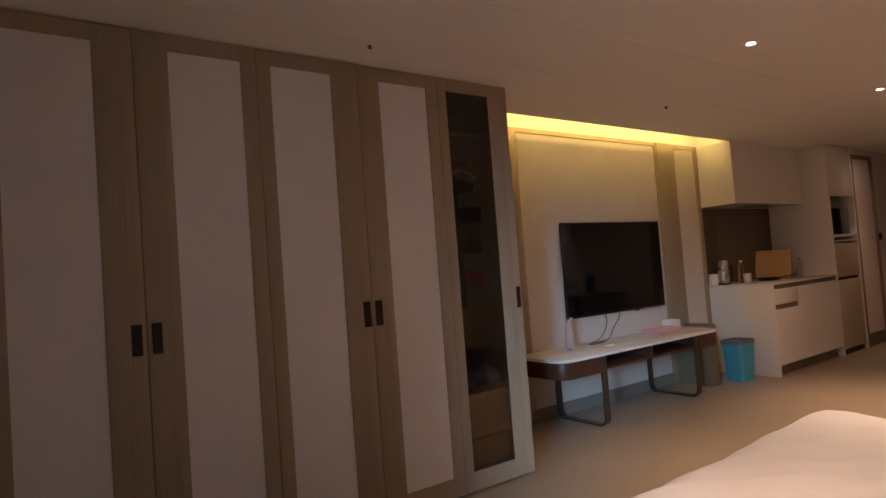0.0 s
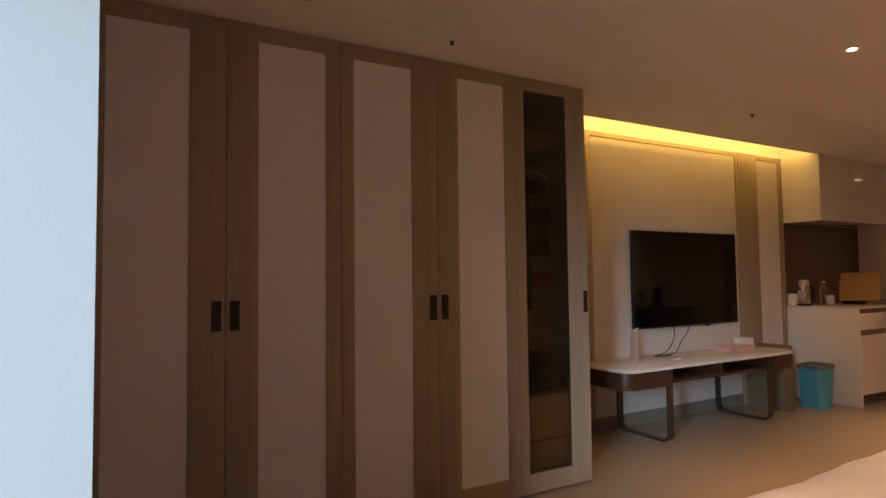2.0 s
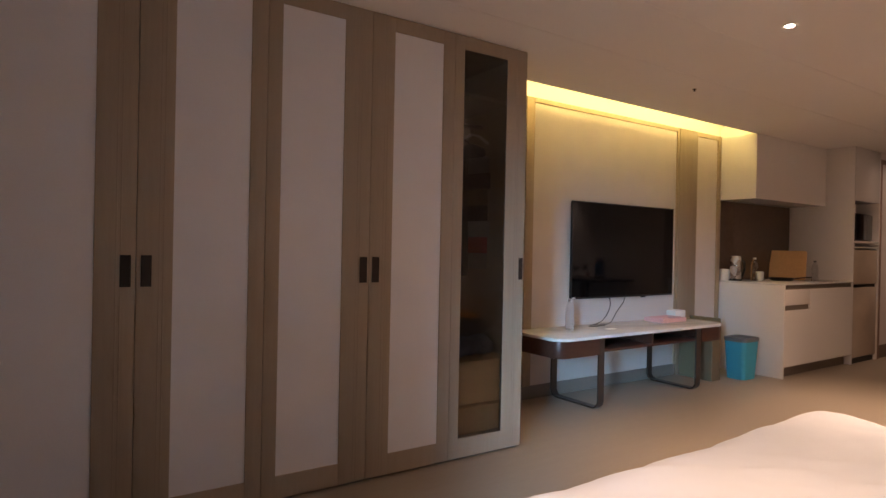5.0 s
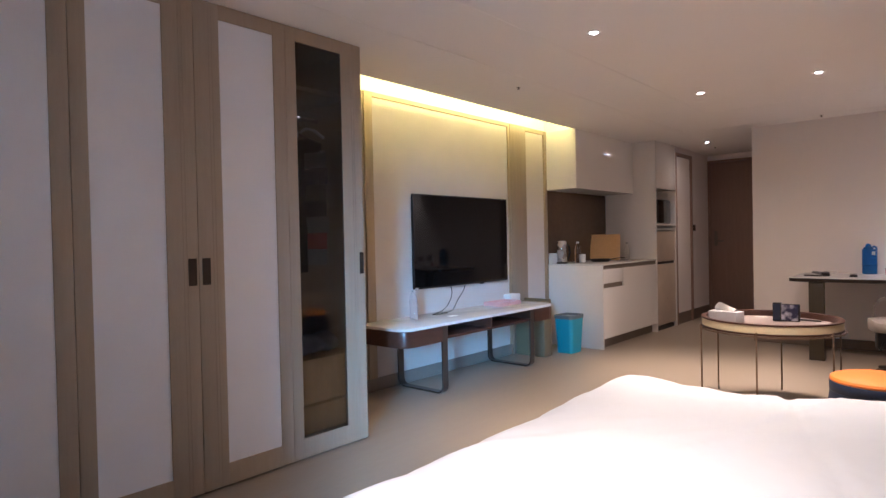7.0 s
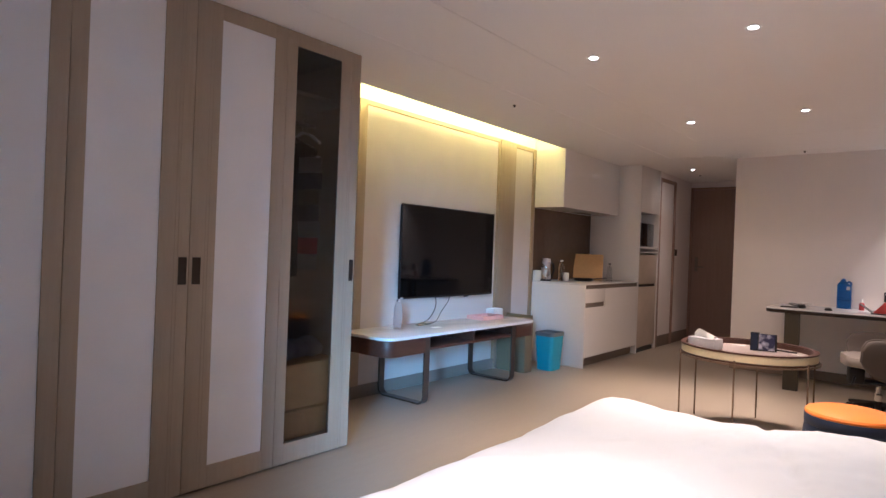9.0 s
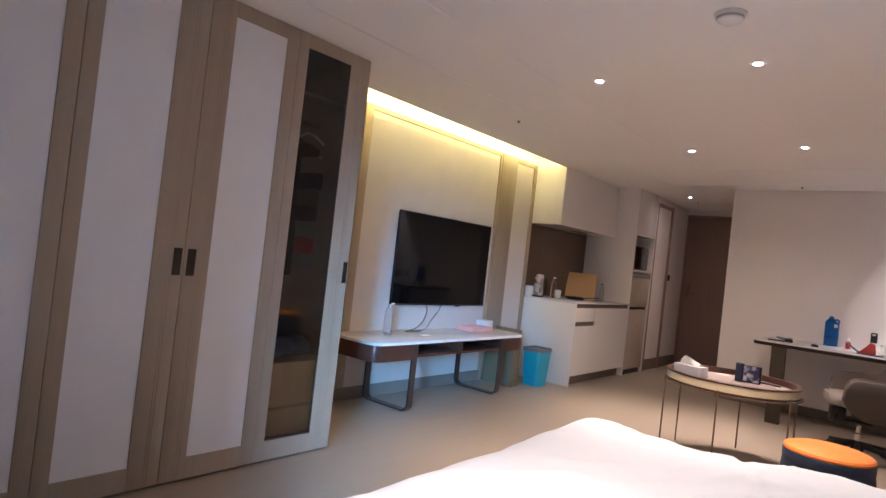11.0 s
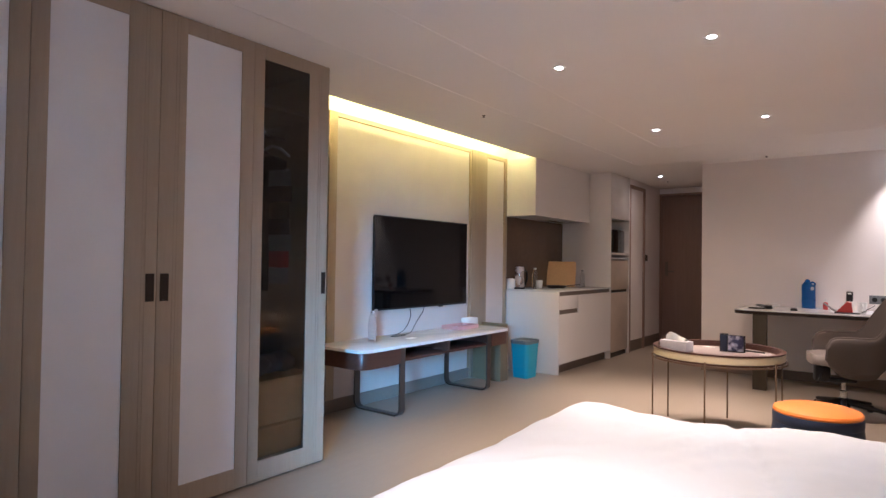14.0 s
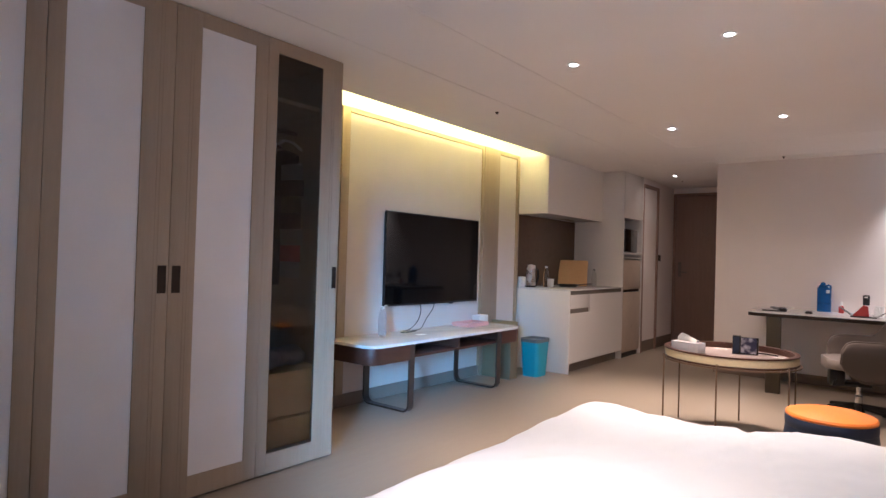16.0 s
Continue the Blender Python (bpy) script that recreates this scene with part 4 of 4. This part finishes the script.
# ---------------------------------------------------------------- storage stool
def storage_stool(x, y, R, H):
    s = thing("storage_stool", (x, y, 0), "round navy storage stool with an orange vinyl lid", "stool")
    part("drum", lathe([(0, 0), (R * 1.10, 0), (R * 1.12, 0.01), (R * 1.08, H * 0.55), (R * 0.99, H - 0.075), (0, H - 0.075)], (x, y, 0), 48), NAVY, s)
    part("band", lathe([(0, H - 0.0745), (R * 0.985, H - 0.0745), (R, H - 0.068), (R, H - 0.030), (R * 0.99, H - 0.026), (0, H - 0.026)], (x, y, 0), 48), NAVY, s, "navy lid band")
    part("cushion", lathe([(0, H - 0.0255), (R * 0.985, H - 0.0255), (R * 0.99, H - 0.016), (R * 0.96, H - 0.006), (R * 0.8, H + 0.004), (0, H + 0.012)], (x, y, 0), 48), ORANGE, s, "orange padded lid")


storage_stool(3.64, -0.605, 0.199, 0.50)


# ---------------------------------------------------------------- desk and what is on it
def desk():
    x0, x1, y0, y1, H = 6.60, END - 0.004, SOUTH + 0.02, 0.37, 0.775
    d = thing("desk", (7.0, -0.7, 0), "long stone-topped desk with dark edge and bronze panel leg", "desk")
    part("desktop", slab(rounded(x0, x1, y0, y1, 0.09, "nw"), H - 0.007, H, 0.0015), STONE, d, "pale stone desktop")
    part("edge_band", slab(rounded(x0 - 0.001, x1, y0, y1 + 0.001, 0.09, "nw"), H - 0.040, H - 0.0075, 0.003), DARK_METAL, d, "dark edge band")
    part("leg", box(6.61, 6.67, 0.072, 0.196, 0.0, H - 0.041, 0.004), DESK_BRONZE, d, "dark bronze panel leg")
    part("leg", box(6.72, 6.80, -1.70, -1.55, 0.0, H - 0.041, 0.004), DESK_BRONZE, d, "dark bronze panel leg")
    return H


DZ = desk() + 0.001
JX, JY = 7.345, -0.205
jg = thing("water_jug", (JX, JY, DZ), "blue translucent water jug with a handle on the desk", "jug")
part("body", slab(rounded(JX - 0.055, JX + 0.055, JY - 0.060, JY + 0.060, 0.022), DZ, DZ + 0.245, 0.012), BLUE_CLEAR, jg)
part("shoulder", lathe([(0, 0.2455), (0.046, 0.2455), (0.040, 0.258), (0.026, 0.272), (0, 0.272)], (JX, JY + 0.012, DZ), 24), BLUE_CLEAR, jg)
part("cap", lathe([(0, 0.2725), (0.024, 0.2725), (0.022, 0.290), (0.010, 0.300), (0, 0.302)], (JX, JY + 0.012, DZ), 20), BLUE_CLEAR, jg, "blue screw cap")
part("handle", tube([(JX, JY - 0.020, DZ + 0.262), (JX, JY - 0.036, DZ + 0.272), (JX, JY - 0.052, DZ + 0.262), (JX, JY - 0.056, DZ + 0.242)], 0.009), BLUE_CLEAR, jg, "moulded carrying handle")
part("rib", slab(rounded(JX - 0.0575, JX + 0.0575, JY - 0.0625, JY + 0.0625, 0.022), DZ + 0.080, DZ + 0.090, 0.002), BLUE_CLEAR, jg, "moulded band")
part("sticker", box(JX - 0.0595, JX - 0.0555, JY - 0.050, JY - 0.022, DZ + 0.190, DZ + 0.224), PAPER, jg, "white label", smooth=0)
rb = thing("red_bottle", (7.25, -0.36, DZ), "small red bottle with a white cap on the desk", "bottle")
part("body", lathe([(0, 0), (0.022, 0), (0.024, 0.06), (0.012, 0.075), (0, 0.075)], (7.25, -0.36, DZ), 20), RED, rb)
part("cap", lathe([(0, 0.0755), (0.011, 0.0755), (0.009, 0.11), (0, 0.11)], (7.25, -0.36, DZ), 16), PAPER, rb, "white cap")
fb = thing("folded_box", (6.86, -0.62, DZ), "opened red and black card box on the desk", "box")
part("base", box(6.78, 6.94, -0.72, -0.52, DZ, DZ + 0.008, 0.001), BLACK, fb)
for ya, yb, hh in ((-0.535, -0.43, 0.085), (-0.725, -0.83, 0.085)):
    bm = bmesh.new()
    q = [Vector((6.79, ya, DZ + 0.009)), Vector((6.93, ya, DZ + 0.009)), Vector((6.93, yb, DZ + hh)), Vector((6.79, yb, DZ + hh))]
    n = (q[1] - q[0]).cross(q[3] - q[0]).normalized() * 0.0018
    lo, hi = [bm.verts.new(p - n) for p in q], [bm.verts.new(p + n) for p in q]
    bm.faces.new(lo), bm.faces.new(hi)
    for i in range(4):
        bm.faces.new((lo[i], lo[(i + 1) % 4], hi[(i + 1) % 4], hi[i]))
    part("flap", bm, BLACK, fb, "dark open flap")
bm = bmesh.new()
tri = [(-0.53, 0.0), (-0.66, 0.0), (-0.65, 0.088), (-0.615, 0.100)]
fr, bk = [bm.verts.new((6.83, y, DZ + 0.009 + z)) for y, z in tri], [bm.verts.new((6.92, y, DZ + 0.009 + z)) for y, z in tri]
bm.faces.new(fr), bm.faces.new(bk)
for i in range(4):
    bm.faces.new((fr[i], fr[(i + 1) % 4], bk[(i + 1) % 4], bk[i]))
part("insert", bm, RED, fb, "red folded insert")
part("liner", box(6.925, 6.932, -0.745, -0.655, DZ + 0.009, DZ + 0.125, 0.001), PAPER, fb, "white card liner")
part("front_card", slab([(-0.56, 0.0), (-0.72, 0.0), (-0.655, 0.06)], 0.0, 0.003), BLACK, fb, "black front card")
fb.children[-1].matrix_basis = Matrix.Translation(Vector((6.828, 0, DZ + 0.009)) - ORIGIN[fb]) @ Matrix(((0, 0, -1, 0), (1, 0, 0, 0), (0, 1, 0, 0), (0, 0, 0, 1))) @ Matrix.Translation(ORIGIN[fb])
fb.location.y += 0.055
mug(7.12, -0.668, DZ, PAPER, "white mug on the desk")
ch = thing("wall_charger", (END, -0.55, 0.90), "black charger plugged into the wall above the desk", "charger")
part("case", box(END - 0.055, END - 0.001, -0.583, -0.527, 0.862, 0.962, 0.008), BLACK, ch)
part("port", box(END - 0.0565, END - 0.0555, -0.570, -0.540, 0.935, 0.95), PAPER, ch, smooth=0)
for oy in (-0.79,):
    o = thing("wall_outlet", (END, oy, 0.885), "dark grey double wall outlet above the desk", "outlet")
    part("plate", box(END - 0.010, END - 0.001, oy - 0.085, oy + 0.075, 0.845, 0.93, 0.003), GREY_PLASTIC, o)
    for k in (-0.04, 0.03):
        part("socket", lathe([(0, 0), (0.022, 0), (0.022, 0.003), (0, 0.003)], (0, 0, 0), 20), BLACK, o)
        o.children[-1].matrix_basis = pose(-0.011, k, 0.0025, 0, -90, 0) @ Matrix.Translation(ORIGIN[o])
lp = thing("laptop", (0, 0, 0), "open black laptop on the desk", "laptop")
part("keyboard_base", box(-0.12, 0.12, -0.18, 0.18, 0, 0.016, 0.004), BLACK, lp)
bm = box(-0.004, 0.004, -0.18, 0.18, 0, 0.235, 0.003)
bmesh.ops.rotate(bm, verts=bm.verts[:], matrix=Matrix.Rotation(radians(14), 3, "Y"))
bmesh.ops.translate(bm, verts=bm.verts[:], vec=(0.122, 0, 0.012))
sc_ = part("lid", bm, BLACK, lp)
bm = box(-0.0055, -0.0045, -0.17, 0.17, 0.012, 0.225)
bmesh.ops.rotate(bm, verts=bm.verts[:], matrix=Matrix.Rotation(radians(14), 3, "Y"))
bmesh.ops.translate(bm, verts=bm.verts[:], vec=(0.122, 0, 0.012))
part("display", bm, SCREEN, sc_, "dark display", smooth=0)
turned(lp, 7.0, -1.13, DZ, 8)
hp = thing("headphones", (6.95, 0.16, DZ), "black headphones lying on the desk", "headphones")
part("headband", tube([(6.95 + 0.075 * math.cos(radians(a)), 0.13 + 0.085 * math.sin(radians(a)), DZ + 0.02 + 0.014 * math.sin(radians(a))) for a in range(-20, 201, 20)], 0.008), GREY_PLASTIC, hp)
for ex in (6.885, 7.02):
    part("ear_pad", lathe([(0, 0), (0.036, 0), (0.040, 0.012), (0.034, 0.032), (0.018, 0.036), (0, 0.036)], (ex, 0.10 if ex < 7 else 0.12, DZ), 24), BLACK, hp)
single("phone", box(6.82, 6.90, 0.12, 0.27, DZ, DZ + 0.012, 0.003), BLACK, "black phone lying on the desk", "phone")
single("white_cable", tube([(7.05 + 0.05 * math.cos(a / 3), 0.07 + 0.05 * math.sin(a / 3), DZ + 0.006 + 0.0018 * a) for a in range(26)], 0.004), PAPER, "coiled white charging cable on the desk", "cable")
single("mouse", lathe([(0, 0), (0.032, 0), (0.034, 0.008), (0.025, 0.022), (0, 0.028)], (6.84, -0.13, DZ), 20), BLACK, "small dark mouse on the desk", "mouse")


# ---------------------------------------------------------------- chairs
def shell_chair(name, mat, piping, label, W, front, seat, low, back, arm, thick, lean, sweep, curve, pipe, crest, x, y, rz, office):
    """A chair with a wrap-round upholstered shell: level arms that sweep up into the back. It faces its own +x."""
    c = thing(name, (0, 0, 0), label, "chair")
    bm = bmesh.new()
    N, M = 60, 14
    quarter = W * math.pi / 2
    half = quarter + front

    def plan(d):
        # point and outward normal at the distance d from the middle of the back
        q = abs(d)
        sg = 1 if d >= 0 else -1
        if q <= quarter:
            a = math.pi - q / W
            return math.cos(a) * W, sg * math.sin(a) * W, math.cos(a), sg * math.sin(a)
        return q - quarter, sg * W, 0.0, sg * 1.0
    out, inn = [], []
    for i in range(N + 1):
        u = i / N * 2 - 1
        d = (u * (0.72 + 0.28 * abs(u))) * half
        s = abs(d) / half
        px, py, nx, ny = plan(d)
        k = min(1.0, max(0.0, (sweep[1] - s) / (sweep[1] - sweep[0])))
        f = (k * k * (3 - 2 * k)) ** curve
        crown = 0.03 * max(0.0, 1 - (s / max(sweep[0], 0.01)) ** 2)
        top = arm + (back - arm - crown) * f + crown
        bot = low
        left = (1 - s) * half
        if left < 0.10:
            e = 1 - left / 0.10
            drop = 1 - math.sqrt(max(0.0, 1 - e * e))
            top -= 0.075 * drop
            bot += 0.055 * drop
        bot += 0.10 * max(0.0, (s - 0.55) / 0.45) ** 2
        ro, ri = [], []
        for j in range(M + 1):
            h = j / M
            z = bot + (top - bot) * h
            tuck = 0.60 * W * max(0.0, 1 - (z - low) / 0.25) ** 2
            back_lean = lean * f ** 0.5 * max(0.0, (z - seat) / (back - seat)) ** 1.3 * max(0.0, -nx)
            flare = 0.02 * max(0.0, min(1.0, (z - seat) / 0.2))
            t = thick * (1 - 0.35 * h)
            if j in (0, M):
                t *= 0.72
            if j == M:
                z -= 0.0
            ox, oy = px - nx * tuck + nx * flare - back_lean, py - ny * tuck + ny * flare
            inset = (0.14 * thick if j in (0, M) else 0.0) + crest * max(0.0, (h - 0.66) / 0.34) ** 2.5
            ro.append(bm.verts.new((ox - nx * inset, oy - ny * inset, z)))
            ri.append(bm.verts.new((ox - nx * max(t, inset + 0.012), oy - ny * max(t, inset + 0.012), z)))
        out.append(ro)
        inn.append(ri)
    rim = [(out[i][M].co + inn[i][M].co) / 2 for i in range(N + 1)]
    nose = [[(out[i][j].co + inn[i][j].co) / 2 for j in range(M, -1, -1)] for i in (0, N)]
    for i in range(N):
        for j in range(M):
            bm.faces.new((out[i][j], out[i + 1][j], out[i + 1][j + 1], out[i][j + 1]))
            bm.faces.new((inn[i][j], inn[i][j + 1], inn[i + 1][j + 1], inn[i + 1][j]))
        bm.faces.new((out[i][M], out[i + 1][M], inn[i + 1][M], inn[i][M]))
        bm.faces.new((out[i][0], inn[i][0], inn[i + 1][0], out[i + 1][0]))
    for i in (0, N):
        for j in range(M):
            bm.faces.new((out[i][j], out[i][j + 1], inn[i][j + 1], inn[i][j]))
    sh = part("shell", bm, mat, c, smooth=75)
    part("piping", tube(nose[0][::-1] + rim + nose[1], thick * pipe, n=10), piping, sh, "raised piping round the edge", smooth=80)
    wi = W - thick - 0.006
    ol = [(wi * math.cos(radians(a)), wi * math.sin(radians(a))) for a in range(90, 271, 12)]
    fx = front + (0.075 if office else -0.02)
    ol += arc(fx - 0.10, -wi + 0.10, 0.10, 270, 360, 6) + arc(fx - 0.10, wi - 0.10, 0.10, 0, 90, 6)
    # the office seat takes the lighter tone with its light painted in
    part("seat", slab(ol, seat - 0.085, seat, 0.032), SEAT_LIT if office else mat, c, "padded seat")
    if office:
        BX = 0.09
        part("under_seat", lathe([(0, low - 0.012), (0.09, low - 0.012), (0.14, low + 0.01), (0.17, low + 0.06), (0.18, seat - 0.087), (0, seat - 0.087)], (0, 0, 0), 32), mat, c)
        part("mechanism", box(0.01, 0.20, -0.06, 0.06, low - 0.04, low - 0.013, 0.008), BLACK, c)
        lv = part("tilt_box", box(0.19, 0.30, -0.05, 0.05, low - 0.045, low + 0.085, 0.014), BLACK, c)
        part("lever", rod((0.26, 0.05, low + 0.01), (0.30, 0.16, low - 0.03), 0.008, n=10), BLACK, lv)
        part("gas_lift", lathe([(0, 0.10), (0.028, 0.10), (0.028, 0.20), (0.018, 0.205), (0.018, low - 0.041), (0, low - 0.041)], (BX, 0, 0), 20), CHROME, c, "chrome gas lift")
        part("hub", lathe([(0, 0.065), (0.045, 0.065), (0.05, 0.10), (0.03, 0.145), (0, 0.145)], (BX, 0, 0), 20), BLACK, c)
        for k in range(5):
            a = radians(72 * k + 78)
            dx, dy = math.cos(a), math.sin(a)
            ex, ey = BX + 0.32 * dx, 0.32 * dy
            part("base_arm", rod((BX + 0.03 * dx, 0.03 * dy, 0.115), (ex, ey, 0.072), 0.024, 0.014, n=10), BLACK, c)
            w = part("caster", rod((ex - 0.014 * dy, ey + 0.014 * dx, 0.029), (ex + 0.014 * dy, ey - 0.014 * dx, 0.029), 0.029, n=18), BLACK, c)
            part("stem", rod((ex, ey, 0.03), (ex, ey, 0.082), 0.008, n=8), CHROME, w)
    else:
        for k in range(4):
            a = radians(45 + 90 * k)
            part("leg", rod((0.20 * math.cos(a), 0.20 * math.sin(a), low + 0.02), (0.25 * math.cos(a), 0.25 * math.sin(a), 0.0), 0.016, 0.010, n=12), WALNUT, c)
        part("under_seat", lathe([(0, low), (0.19, low), (0.23, seat - 0.087), (0, seat - 0.087)], (0, 0, 0), 32), mat, c)
    c.matrix_basis = pose(x, y, 0, 0, 0, rz)
    return c


shell_chair("office_chair", TAUPE, TAUPE, "taupe leather swivel office chair on a black star base", 0.268, 0.26, 0.50, 0.315, 1.035, 0.655, 0.055, 0.15,
            (0.22, 0.56), 1.25, 0.15, 0.014, 6.0, -0.672, 106, True)
shell_chair("tub_chair", CREAM, CREAM, "cream fabric tub chair beside the bed", 0.36, 0.22, 0.42, 0.17, 0.672, 0.60, 0.10, 0.03,
            (0.25, 0.9), 0.9, 0.12, 0.07, 4.08, -1.26, 0, False)
